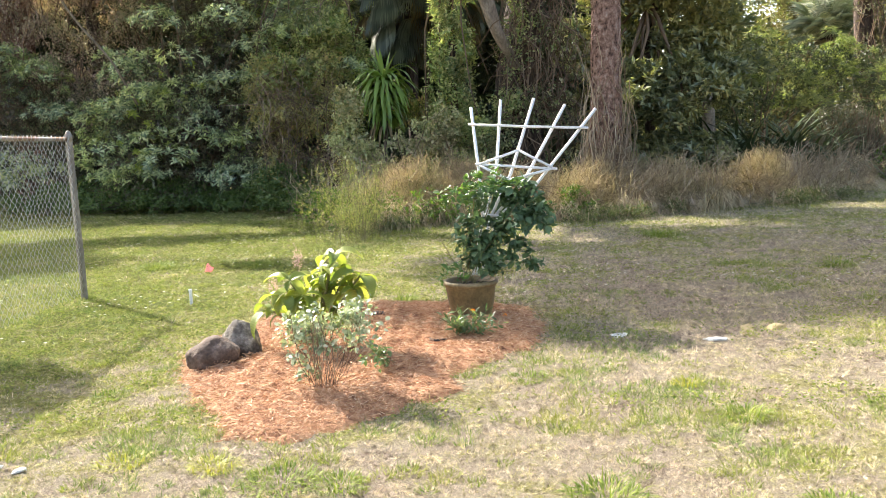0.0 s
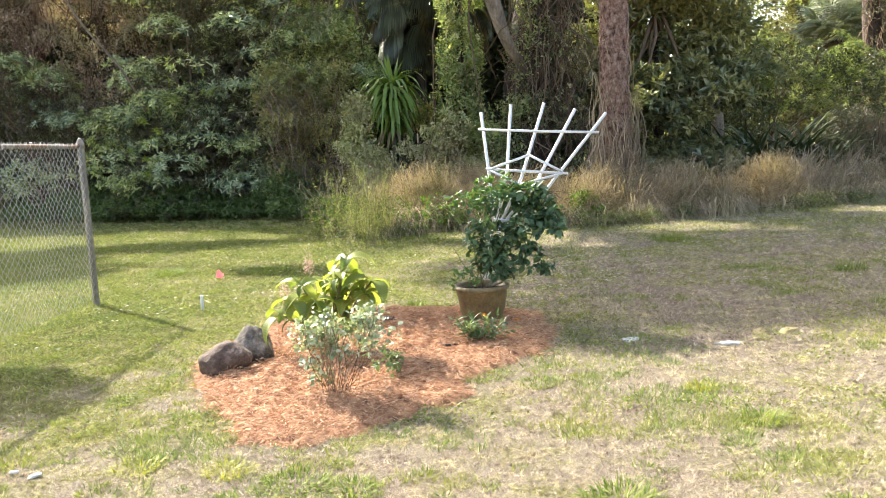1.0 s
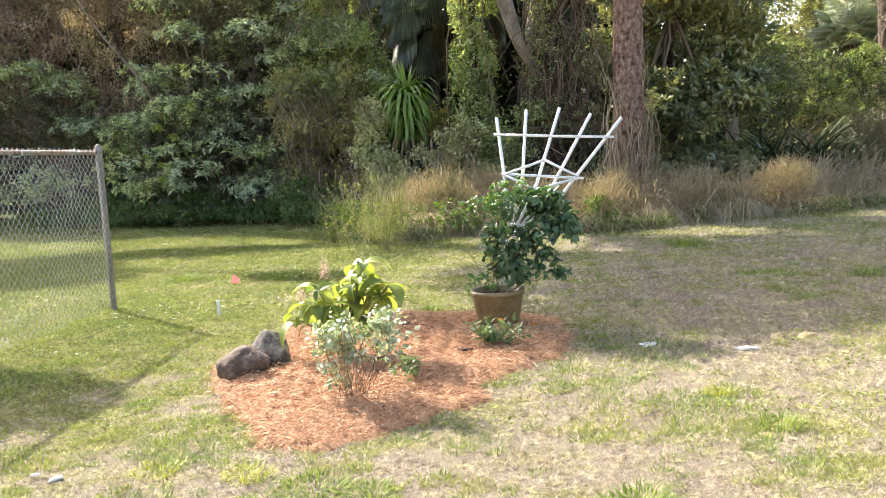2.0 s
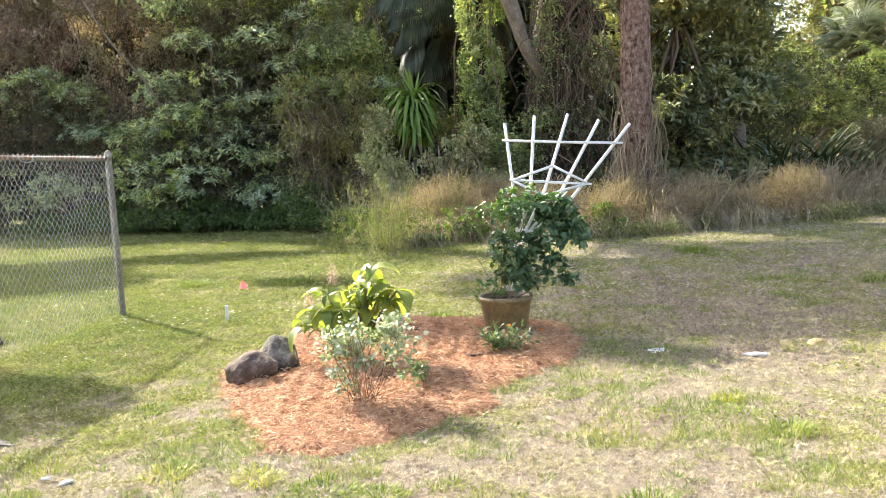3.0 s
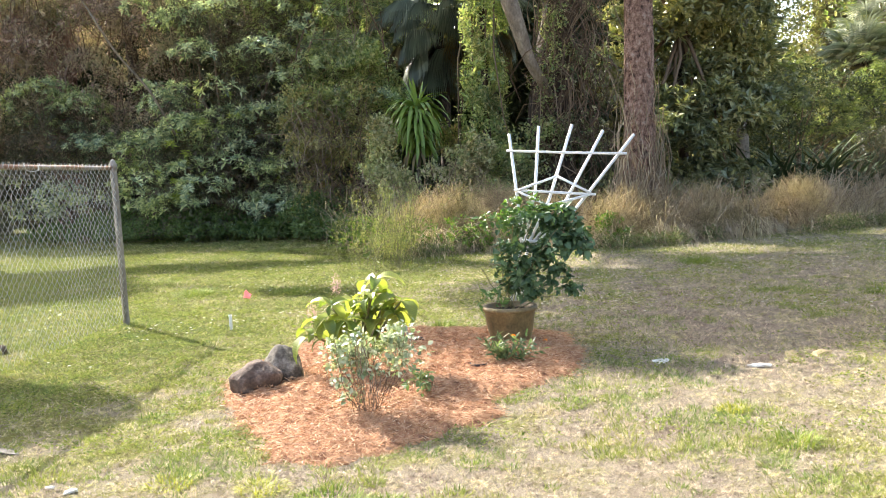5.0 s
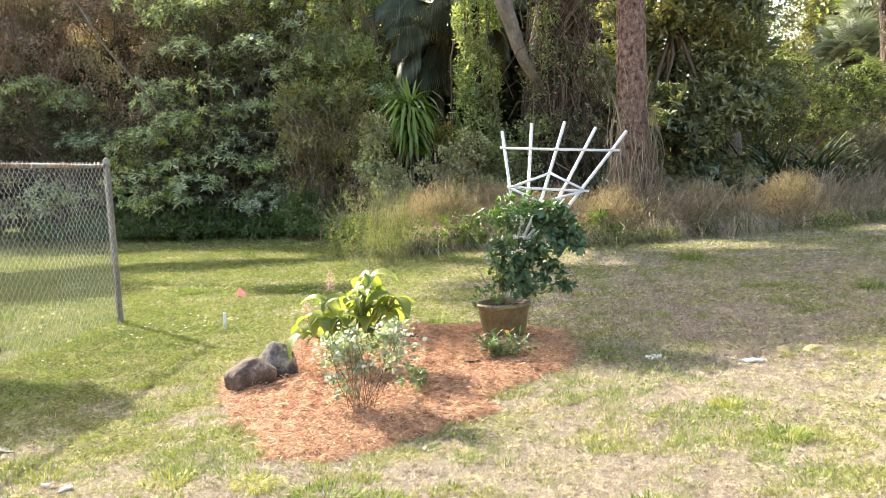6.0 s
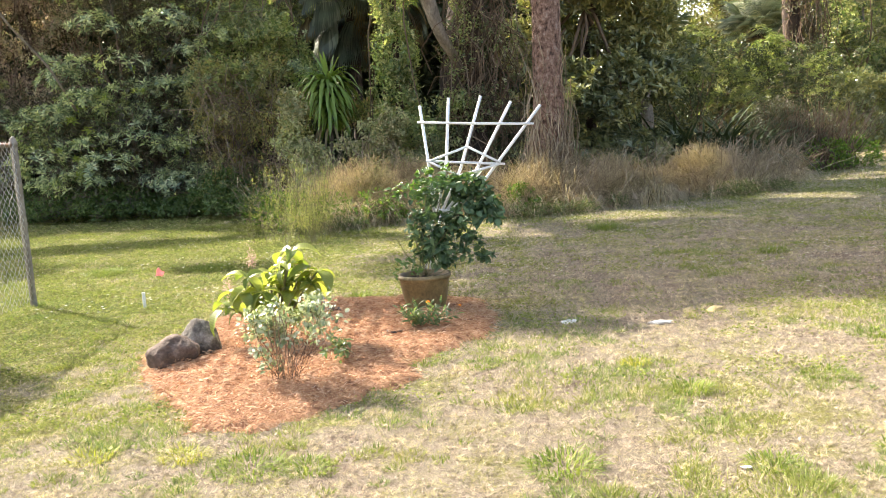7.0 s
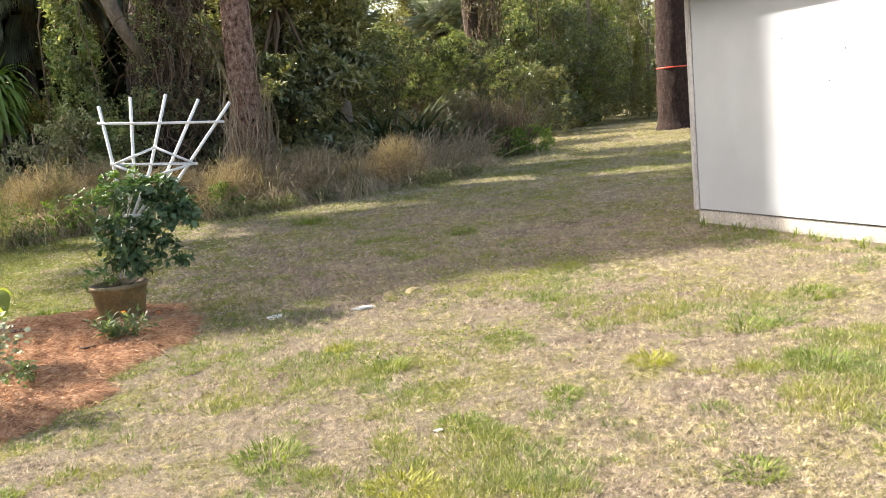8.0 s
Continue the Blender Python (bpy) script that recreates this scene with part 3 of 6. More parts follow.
def edge_gap(x, y):
    """Signed distance to the bed's outline, positive inside."""
    x, y = np.atleast_1d(x).astype(float), np.atleast_1d(y).astype(float)
    a, b = EDGE, np.roll(EDGE, -1, 0)
    inside = np.zeros(len(x), bool)
    best = np.full(len(x), 9.0)
    for (ax, ay), (bx, by) in zip(a, b):
        cross = ((ay > y) != (by > y)) & (x < (bx - ax) * (y - ay) / (by - ay + 1e-12) + ax)
        inside ^= cross
        t = np.clip(((x - ax) * (bx - ax) + (y - ay) * (by - ay)) / ((bx - ax) ** 2 + (by - ay) ** 2), 0, 1)
        best = np.minimum(best, np.hypot(x - ax - t * (bx - ax), y - ay - t * (by - ay)))
    return np.where(inside, best, -best)


def bed_height(x, y):
    g = np.clip(edge_gap(x, y) / 0.35, 0, 1)
    p = np.stack([np.atleast_1d(x), np.atleast_1d(y), np.zeros(np.size(x))], 1)
    return 0.06 * np.sqrt(g) + g * (0.026 * noisy(p, 4.0, 1.0) + 0.026 * noisy(p, 12.0, 3.0) + 0.017 * noisy(p, 31.0, 5.0))


def build_bed():
    bed = thing("mulch_bed", "kidney-shaped bed of fresh orange-brown wood mulch", "mulch bed", (-0.5, 5.4, 0))
    step = 0.025
    xs, ys = np.arange(-1.75, 0.85, step), np.arange(3.6, 7.05, step)
    X, Y = np.meshgrid(xs, ys)
    g = edge_gap(X.ravel(), Y.ravel())
    Z = np.where(g > -0.02, bed_height(X.ravel(), Y.ravel()) + 0.004, -0.02)
    v = np.stack([X.ravel(), Y.ravel(), Z], 1)
    nx = len(xs)
    ok = (g > -0.09)
    tris = []
    for i in range(len(ys) - 1):
        for j in range(nx - 1):
            q = [i * nx + j, i * nx + j + 1, (i + 1) * nx + j + 1, (i + 1) * nx + j]
            if all(ok[k] for k in q):
                tris += [[q[0], q[1], q[2]], [q[0], q[2], q[3]]]
    np_part("mound", (v, tris), M_MULCH, bed, smooth=True)
    # loose slivers of wood
    n = 50000
    x, y = rng.uniform(-1.72, 0.8, n), rng.uniform(3.65, 7.0, n)
    keep = edge_gap(x, y) > rng.normal(-0.01, 0.035, n)
    x, y = x[keep], y[keep]
    n = len(x)
    a = rng.uniform(0, 2 * math.pi, n)
    tilt = rng.normal(0, 0.35, n)
    L = rng.gamma(3, 0.0058, n) + 0.006
    d = np.stack([np.cos(a) * np.cos(tilt), np.sin(a) * np.cos(tilt), np.sin(tilt)], 1) * L[:, None] / 2
    c = np.stack([x, y, np.maximum(bed_height(x, y), 0) + 0.008 + rng.random(n) * 0.014], 1)
    bow = np.stack([rng.normal(0, 0.08, n) * L, rng.normal(0, 0.08, n) * L, 0.1 * L], 1)
    geo = tube_set(np.stack([c - d, c + d + bow], 1), (rng.uniform(0.0009, 0.0030, n))[:, None] * np.array([[1.0, 0.5]]), 3)
    np_part("loose_mulch", geo, M_CHIPS, bed, "shredded orange-brown wood slivers", kind="stuff")


def spike_set(base, way, L, W):
    """Short grass blades, one tapering triangle each."""
    n = len(base)
    side = unit(np.cross(way, sphere_ways(n)) + 1e-6) * (np.broadcast_to(W, n)[:, None] / 2)
    v = np.stack([base - side, base + side, base + way * np.broadcast_to(L, n)[:, None]], 1)
    return v.reshape(-1, 3), np.arange(3 * n).reshape(-1, 3)


def lawn_blades():
    k, per = 150000, 8
    ky = 1.35 * np.exp(rng.random(k) ** 0.78 * math.log(27 / 1.35)) * np.exp(rng.normal(0, 0.07, k))
    kx = rng.uniform(-0.70, 1.27, k) * ky + rng.normal(0, 0.25, k)
    # the rest of the yard, thinner
    more = 45000
    kx, ky = np.r_[kx, rng.uniform(-9, 9, more)], np.r_[ky, rng.uniform(-8, 7, more)]
    k += more
    n = k * per
    y = np.repeat(ky, per)
    x = np.repeat(kx, per) + rng.normal(0, 0.0075, n) * (1 + 0.1 * np.abs(y))
    y = y + rng.normal(0, 0.0075, n) * (1 + 0.1 * np.abs(y))
    clump = noisy(np.stack([x, y, 0 * x], 1), 9.0, 3.0) + 0.5 * noisy(np.stack([x, y, 0 * x], 1), 23.0, 1.0)
    keep = (edge_gap(x, y) < -0.005) & ~((x > 5.15) & (y < 6.4)) & (clump + rng.normal(0, 0.5, n) > -0.35)
    x, y = x[keep], y[keep]
    n = len(x)
    lie = rng.beta(1.2, 2.0, n) * 1.35
    a = rng.uniform(0, 2 * math.pi, n)
    way = np.stack([np.cos(a) * np.cos(lie), np.sin(a) * np.cos(lie), np.sin(lie)], 1)
    L = (rng.gamma(4, 0.0036, n) + 0.008) * (1 + 0.12 * np.clip(y - 3, 0, 14))
    W = (0.0018 + 0.0016 * rng.random(n)) * (1 + 0.21 * np.clip(y - 3, 0, 22))
    ob = np_part("lawn_grass", spike_set(np.stack([x, y, np.zeros(n)], 1), way, L, W), M_BLADES)
    tagged(ob, "short mown lawn grass, half dry straw, half green", "grass", kind="stuff")
    # small fresh green sprigs scattered through the straw
    k, per = 9000, 46
    cy = 1.5 * np.exp(rng.random(k) * math.log(22 / 1.5))
    cx = rng.uniform(-0.70, 1.27, k) * cy
    cx, cy = np.r_[cx, rng.uniform(-9, 9, 3500)], np.r_[cy, rng.uniform(-8, 5, 3500)]
    k = len(cx)
    c3 = np.stack([cx, cy, 0 * cx], 1)
    patch = noisy(c3, 1.9, 4.0) + 0.7 * noisy(c3, 5.5, 2.0) - 0.035 * np.maximum(cx, -3)
    keep = (edge_gap(cx, cy) < -0.02) & ~((cx > 5.1) & (cy < 6.4)) & (patch + rng.normal(0, 0.30, k) > 0.33)
    cx, cy, patch = cx[keep], cy[keep], patch[keep]
    k = len(cx)
    size = np.repeat(np.clip(rng.uniform(0.3, 0.8, k) + 0.35 * (patch - 0.2), 0.25, 1.2), per)
    n = k * per
    a = rng.uniform(0, 2 * math.pi, n)
    r = 0.075 * size * np.sqrt(rng.random(n)) * (1 + 0.08 * np.maximum(np.repeat(cy, per), 0))
    lie = rng.uniform(0.3, 1.4, n)
    way = np.stack([np.cos(a) * np.cos(lie), np.sin(a) * np.cos(lie), np.sin(lie)], 1)
    base = np.stack([np.repeat(cx, per) + r * np.cos(a), np.repeat(cy, per) + r * np.sin(a), np.zeros(n)], 1)
    geo = spike_set(base, way, rng.uniform(0.015, 0.046, n) * (0.55 + 0.45 * size), 0.0034 * (1 + 0.16 * np.maximum(np.repeat(cy, per), 0)))
    ob = np_part("green_sprigs", geo, L_SPRIG)
    tagged(ob, "fresh yellow-green grass sprigs scattered through dry lawn", "grass", kind="stuff")
    # low broad-leaved weeds that fill the lawn towards the fence and under the trees
    k, per = 21000, 9
    cy = rng.uniform(4.0, 15.5, k)
    cx = rng.uniform(-0.72, 1.0, k) * cy
    c3 = np.stack([cx, cy, 0 * cx], 1)
    keep = (edge_gap(cx, cy) < -0.05) & ~((cx > 5.1) & (cy < 6.4)) & (noisy(c3, 1.3, 2.0) + 0.7 * noisy(c3, 4.1, 7.0) - 0.17 * np.minimum(cx, 2.5) + 0.03 * cy + rng.normal(0, 0.25, k) > 0.18)
    cx, cy = cx[keep], cy[keep]
    n = len(cx) * per
    a = rng.uniform(0, 2 * math.pi, n)
    r = 0.075 * np.sqrt(rng.random(n))
    base = np.stack([np.repeat(cx, per) + r * np.cos(a), np.repeat(cy, per) + r * np.sin(a), rng.uniform(0.004, 0.03, n)], 1)
    way = unit(np.stack([np.cos(a), np.sin(a), rng.uniform(-0.1, 0.9, n)], 1))
    far = 1 + 0.05 * np.repeat(cy, per)
    ob = np_part("clover_patches", leaf_set(base, way, unit(sphere_ways(n) + np.array([0, 0, 1.5])), rng.uniform(0.009, 0.018, n) * far, rng.uniform(0.007, 0.012, n) * far, 0.2, 0.2), L_CLOVER)
    tagged(ob, "low yellow-green broad-leaved weeds in the lawn", "weeds", kind="stuff")


def tuft(name, label, category, x, y, n, L, material, r=0.05, droop=0.9, W=0.005, lean=0.5, group=""):
    t = thing(name, label, category, (x, y, 0), group)
    a = rng.uniform(0, 2 * math.pi, n)
    rr = r * np.sqrt(rng.random(n))
    base = np.stack([x + rr * np.cos(a), y + rr * np.sin(a), np.zeros(n)], 1)
    way = unit(np.stack([np.cos(a) * lean * rng.random(n) * 1.6, np.sin(a) * lean * rng.random(n) * 1.6, np.ones(n)], 1))
    np_part("blade_clump", ribbon_set(base, way, L * rng.uniform(0.5, 1.15, n), W, droop, 3), material, t, kind="stuff")
    return t


# ---- shed ----
def build_shed():
    s = thing("shed", "white-painted panel shed on a low concrete slab", "shed", (6.8, 3.0, 0))
    x0, x1, y0, y1, zb, zt = 5.25, 8.6, -1.2, 6.27, 0.13, 2.16
    part("foundation", box_bm(x0 + 0.02, x1 - 0.02, y0 + 0.02, y1 - 0.02, -0.05, zb - 0.01, 0.012), M_CONCRETE, s, "pale weathered concrete slab")
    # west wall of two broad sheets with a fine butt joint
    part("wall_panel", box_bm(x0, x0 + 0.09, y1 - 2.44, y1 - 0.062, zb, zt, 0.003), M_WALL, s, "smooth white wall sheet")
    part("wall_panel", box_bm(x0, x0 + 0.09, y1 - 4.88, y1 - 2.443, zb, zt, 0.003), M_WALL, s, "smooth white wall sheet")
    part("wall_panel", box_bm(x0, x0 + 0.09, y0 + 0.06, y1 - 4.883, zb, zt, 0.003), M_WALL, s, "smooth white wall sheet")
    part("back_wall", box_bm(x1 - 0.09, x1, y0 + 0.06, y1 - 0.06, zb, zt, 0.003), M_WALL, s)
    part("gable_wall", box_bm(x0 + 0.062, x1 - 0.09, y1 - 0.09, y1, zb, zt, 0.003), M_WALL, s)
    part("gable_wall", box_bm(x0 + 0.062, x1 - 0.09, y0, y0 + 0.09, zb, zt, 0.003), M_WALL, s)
    part("corner_board", box_bm(x0 - 0.008, x0 + 0.06, y1 - 0.06, y1 + 0.012, zb - 0.012, zt, 0.005), M_TRIM, s, "weathered grey corner board")
    part("corner_board", box_bm(x0 - 0.008, x0 + 0.06, y0 - 0.012, y0 + 0.06, zb - 0.012, zt, 0.005), M_TRIM, s, "weathered grey corner board")
    # low-pitched roof with an overhang over the west wall
    bm = bmesh.new()
    xm, ov = (x0 + x1) / 2, 0.27
    ring = []
    for y in (y0 - 0.25, y1 + 0.25):
        ring.append([bm.verts.new(c) for c in ((x0 - ov, y, 2.13), (xm, y, 2.83), (x1 + ov, y, 2.13), (x1 + ov, y, 2.20), (xm, y, 2.91), (x0 - ov, y, 2.20))])
    a, b = ring
    for i in range(6):
        j = (i + 1) % 6
        bm.faces.new((a[i], a[j], b[j], b[i]))
    bm.faces.new(a[::-1])
    bm.faces.new(b)
    part("roof", bm, M_SHINGLE, s, "dark shingle roof")
    part("fascia", box_bm(x0 - ov - 0.02, x0 - ov, y0 - 0.25, y1 + 0.25, 2.06, 2.21, 0.003), M_TRIM, s)
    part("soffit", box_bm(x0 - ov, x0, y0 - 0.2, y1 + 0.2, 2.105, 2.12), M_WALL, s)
    # small nail heads in the sheets
    for y, z in ((5.16, 1.54), (4.56, 1.40), (4.71, 1.18)):
        part("nail_head", lathe_bm([(0.006, 0.0), (0.006, 0.004)], 8, (0, 0, 0)), M_BLACK, s).matrix_basis = Matrix.Translation((x0 + 0.001 - 0.0, y, z)) @ pose(0, 0, 0, 0, -90, 0)


# ---- fence ----
def build_fence():
    f = thing("chain_link_fence", "galvanized chain-link fence with rusty top rail", "fence", (-3.28, 4.6, 0))
    x, ya, yb = -3.28, 7.79, 0.2
    for y in (ya, 4.75, 1.7):
        r = 0.030 if y == ya else 0.024
        post = part("post", lathe_bm([(r, -0.3), (r, 1.47)], 20, (x - 0.015, y, 0)), M_STEEL, f, "grey steel fence post", smooth=False)
        part("cap", lathe_bm([(r + 0.004, 1.43), (r + 0.005, 1.48), (r * 0.7, 1.515), (r * 0.25, 1.53)], 20, (x - 0.015, y, 0)), M_STEEL, post, smooth=True)
    for z in (0.45, 0.75, 1.1, 1.36):
        part("tension_band", lathe_bm([(0.0305, z - 0.011), (0.0335, z - 0.011), (0.0335, z + 0.011), (0.0305, z + 0.011)], 20, (x - 0.015, ya, 0)), M_STEEL, f)
    tubes_part("top_rail", [[(x - 0.028, ya - 0.02, 1.452), (x - 0.028, 4.75, 1.452), (x - 0.028, yb, 1.452)]], 0.018, M_RUST, f, 12, "rusting steel top rail")
    tubes_part("tension_bar", [[(x - 0.004, ya - 0.045, 0.06), (x - 0.004, ya - 0.045, 1.45)]], 0.009, M_STEEL, f, 6)
    tubes_part("tie_wire", [[(x + 0.008, 6.25, 1.475), (x + 0.012, 6.28, 1.425), (x + 0.01, 6.36, 1.415), (x + 0.012, 6.45, 1.425), (x + 0.004, 6.46, 1.465)]], 0.0035, M_WIRE, f, 5)
    # woven diamonds: every wire zigzags and interlocks with its neighbours
    pitch, rows, z0 = 0.0735, 19, 0.055
    span = pitch / 2
    count = int((ya - 0.045 - yb) / span)
    k = np.arange(2 * rows + 1)
    z = z0 + k * pitch / 2
    pts = []
    for i in range(count):
        y = ya - 0.05 - i * span - np.where((k + i) % 2 == 0, 0.0, span)
        wob = 0.003 * np.sin(i * 0.17 + z * 5)
        xx = x + 0.0030 * np.where(k % 2 == 0, 1, -1) + 0.012 * np.sin(i * 0.23 + z * 2.0)
        p = np.stack([xx, y + wob, z], 1)
        end = p[-1] + np.array([0.004, 0.012 if i % 2 else -0.012, 0.03])
        pts.append(np.vstack([p, end]))
    for p in pts:
        np_part("wire", tube_set(p[None], np.full((1, 2 * rows + 2), 0.0018), 4), M_WIRE, f, smooth=True)


# ---- stones, pipes and litter ----
def build_small():
    for size, seed, at, turn, m, lab in (
            ((0.148, 0.11, 0.098), 3.1, (-1.32, 5.04, 0.105), (4, -14, 18), M_ROCK, "smooth rounded brown field stone leaning in mulch"),
            ((0.135, 0.11, 0.125), 8.4, (-1.215, 5.27, 0.125), (8, -2, -20), M_GREYROCK, "rough grey field stone standing in mulch")):
        ob = part("garden_stone", stone_bm(size, seed, 4, 0.22, taper=0.26 if m is M_GREYROCK else 0.08), m, smooth=True)
        ob.matrix_world = pose(*at, *turn)
        tagged(ob, lab, "stone", "stones at the mulch edge")
    for at, size, turn, lab, m, seed in (
            ((1.118, 5.47, 0.010), (0.055, 0.035, 0.014), 20, "flat broken piece of pale limestone on the lawn", M_SHARD, 1.0),
            ((1.672, 5.275, 0.010), (0.075, 0.035, 0.013), -15, "flat broken piece of pale limestone on the lawn", M_SHARD, 4.0),
            ((1.955, 5.52, 0.015), (0.055, 0.032, 0.020), 35, "yellowish chunk of weathered wood on the lawn", M_CHUNK, 7.0),
            ((2.115, 5.51, 0.015), (0.055, 0.030, 0.022), -10, "brown chunk of weathered wood on the lawn", M_CHUNK, 9.0),
            ((-1.82, 3.62, 0.008), (0.022, 0.016, 0.010), 10, "small pale stone lying in thin grass", M_SHARD, 12.0),
            ((-1.70, 3.57, 0.008), (0.026, 0.018, 0.012), 50, "small pale stone lying in thin grass", M_SHARD, 15.0),
            ((-2.36, 4.14, 0.010), (0.11, 0.06, 0.02), 5, "flat grey stone lying in thin grass", M_GREYROCK, 17.0),
            ((1.25, 2.95, 0.006), (0.022, 0.016, 0.008), 30, "small pale stone lying in thin grass", M_SHARD, 21.0)):
        ob = part("stone_shard", stone_bm(size, seed, 1, 1.1, 0.6), m)
        ob.matrix_world = pose(*at, 0, 0, turn)
        tagged(ob, lab, "stone", "bits lying on the lawn")
    pipe = part("sprinkler_riser", lathe_bm([(0.0135, -0.05), (0.0135, 0.115), (0.0155, 0.115), (0.0155, 0.128), (0.011, 0.13), (0.010, 0.06)], 18, (-2.16, 7.3, 0)), M_PVC, smooth=False)
    tagged(pipe, "short white plastic riser pipe in the lawn", "pipe")
    flag = thing("marker_flag", "small pink marker flag on a wire", "flag", (-2.545, 9.12, 0))
    tubes_part("wire", [[(-2.585, 9.16, 0), (-2.555, 9.12, 0.07), (-2.505, 9.10, 0.12)]], 0.0015, M_STEEL, flag, 5)
    bm = bmesh.new()
    g = [[bm.verts.new((-2.585 + 0.085 * u + 0.015 * v, 9.12 + 0.012 * math.sin(5 * u + 2 * v), 0.012 + 0.10 * v * (1 - 0.9 * abs(u - 0.35)) + 0.008 * math.sin(7 * u))) for u in (0, 0.2, 0.4, 0.6, 0.8, 1)] for v in (0, 0.35, 0.7, 1)]
    for i in range(3):
        for j in range(5):
            bm.faces.new((g[i][j], g[i][j + 1], g[i + 1][j + 1], g[i + 1][j]))
    bmesh.ops.solidify(bm, geom=bm.faces[:], thickness=0.0012)
    part("flag_cloth", bm, M_PINK, flag, "crumpled pink vinyl", smooth=True)
    # black drip emitter on a stake in the mulch
    d = thing("drip_emitter", "black plastic drip emitter on a grey stake", "drip emitter", (-0.49, 6.18, 0.06))
    part("emitter_body", lathe_bm([(0.045, 0.055), (0.05, 0.075), (0.045, 0.085), (0.03, 0.088)], 20, (-0.46, 6.17, 0)), M_BLACK, d, smooth=True)
    tubes_part("feed_tube", [[(-0.46, 6.16, 0.078), (-0.43, 6.12, 0.085), (-0.38, 6.1, 0.07), (-0.33, 6.12, 0.055)]], 0.004, M_BLACK, d, 6)
    tubes_part("stake", [[(-0.53, 6.2, 0.0), (-0.53, 6.2, 0.15), (-0.525, 6.2, 0.18)]], 0.006, M_TRIM, d, 6)
    twig = thing("fallen_branch", "short dark fallen branch on the grass behind the fence", "branch", (-3.9, 6.7, 0))
    tubes_part("stick", [[(-4.1, 6.72, 0.03), (-3.95, 6.7, 0.05), (-3.80, 6.66, 0.045), (-3.76, 6.6, 0.0)], [(-3.95, 6.7, 0.05), (-3.9, 6.6, 0.04), (-3.82, 6.52, 0.015)]], 0.02, M_DARKBARK, twig, 7)


# ---- pot, trellis and rose ----
def build_pot():
    p = thing("flower_pot", "glazed brown flower pot standing on the mulch", "flower pot", (0.2, 6.08, 0.04))
    c = (0.213, 6.08, 0)
    part("body", lathe_bm([(0.128, 0.05), (0.135, 0.055), (0.158, 0.14), (0.176, 0.262), (0.181, 0.268), (0.192, 0.278), (0.196, 0.292), (0.190, 0.305), (0.178, 0.308), (0.168, 0.300), (0.165, 0.26), (0.160, 0.255)], 56, c), M_POT, p, smooth=True)
    part("soil", lathe_bm([(0.164, 0.262), (0.16, 0.270), (0.08, 0.279), (0.02, 0.281)], 32, c), M_SOIL, p, smooth=True)


def build_trellis():
    t = thing("fan_trellis", "white vinyl fan trellis leaning out of a flower pot", "trellis", (0.24, 6.25, 0.28))

    def slat(name, pts, r=0.0112):
        return tubes_part(name, [pts], r, M_PVC, t, 10)
    y0, y1 = 6.27, 6.5

    def at(x, z):
        return (x, y0 + (y1 - y0) * (z - 0.3) / 1.2, z)
    feet = [(0.325, 0.72), (0.35, 0.72), (0.385, 0.72), (0.415, 0.72), (0.445, 0.72)]
    for (tx, tz), (fx, fz), mid in zip([(0.277, 1.51), (0.497, 1.555), (0.74, 1.555), (0.963, 1.50), (1.185, 1.46)], feet, [(0.315, 1.02), (0.445, 1.08), (0.545, 1.02), (0.655, 0.99), (0.722, 0.93)]):
        slat("upright", [at(fx, fz), at(*mid), at(tx, tz)])
    for fx in (0.33, 0.385, 0.44):
        slat("stake", [at(fx, 0.72), at(0.25 + (fx - 0.385) * 0.5, 0.26)])
    def front(x, z, off=0.02):
        a = at(x, z)
        return (a[0], a[1] - off, a[2])
    slat("crossbar", [front(0.25, 1.387), front(0.68, 1.352), front(1.12, 1.322)], 0.0095)
    slat("crossbar", [front(0.29, 1.098), front(0.58, 1.068), front(0.88, 1.038)], 0.0095)
    slat("crossbar", [front(0.33, 0.735), front(0.40, 0.725), front(0.475, 0.715)], 0.0105)
    slat("brace", [front(0.315, 1.095, 0.03), front(0.605, 1.185, 0.03)], 0.0095)
    slat("brace", [front(0.605, 1.185, 0.03), front(0.845, 1.05, 0.03)], 0.0095)
    slat("brace", [front(0.315, 1.09, 0.03), front(0.53, 0.975, 0.03)], 0.0095)
    slat("brace", [front(0.53, 0.975, 0.03), front(0.835, 1.04, 0.03)], 0.0095)


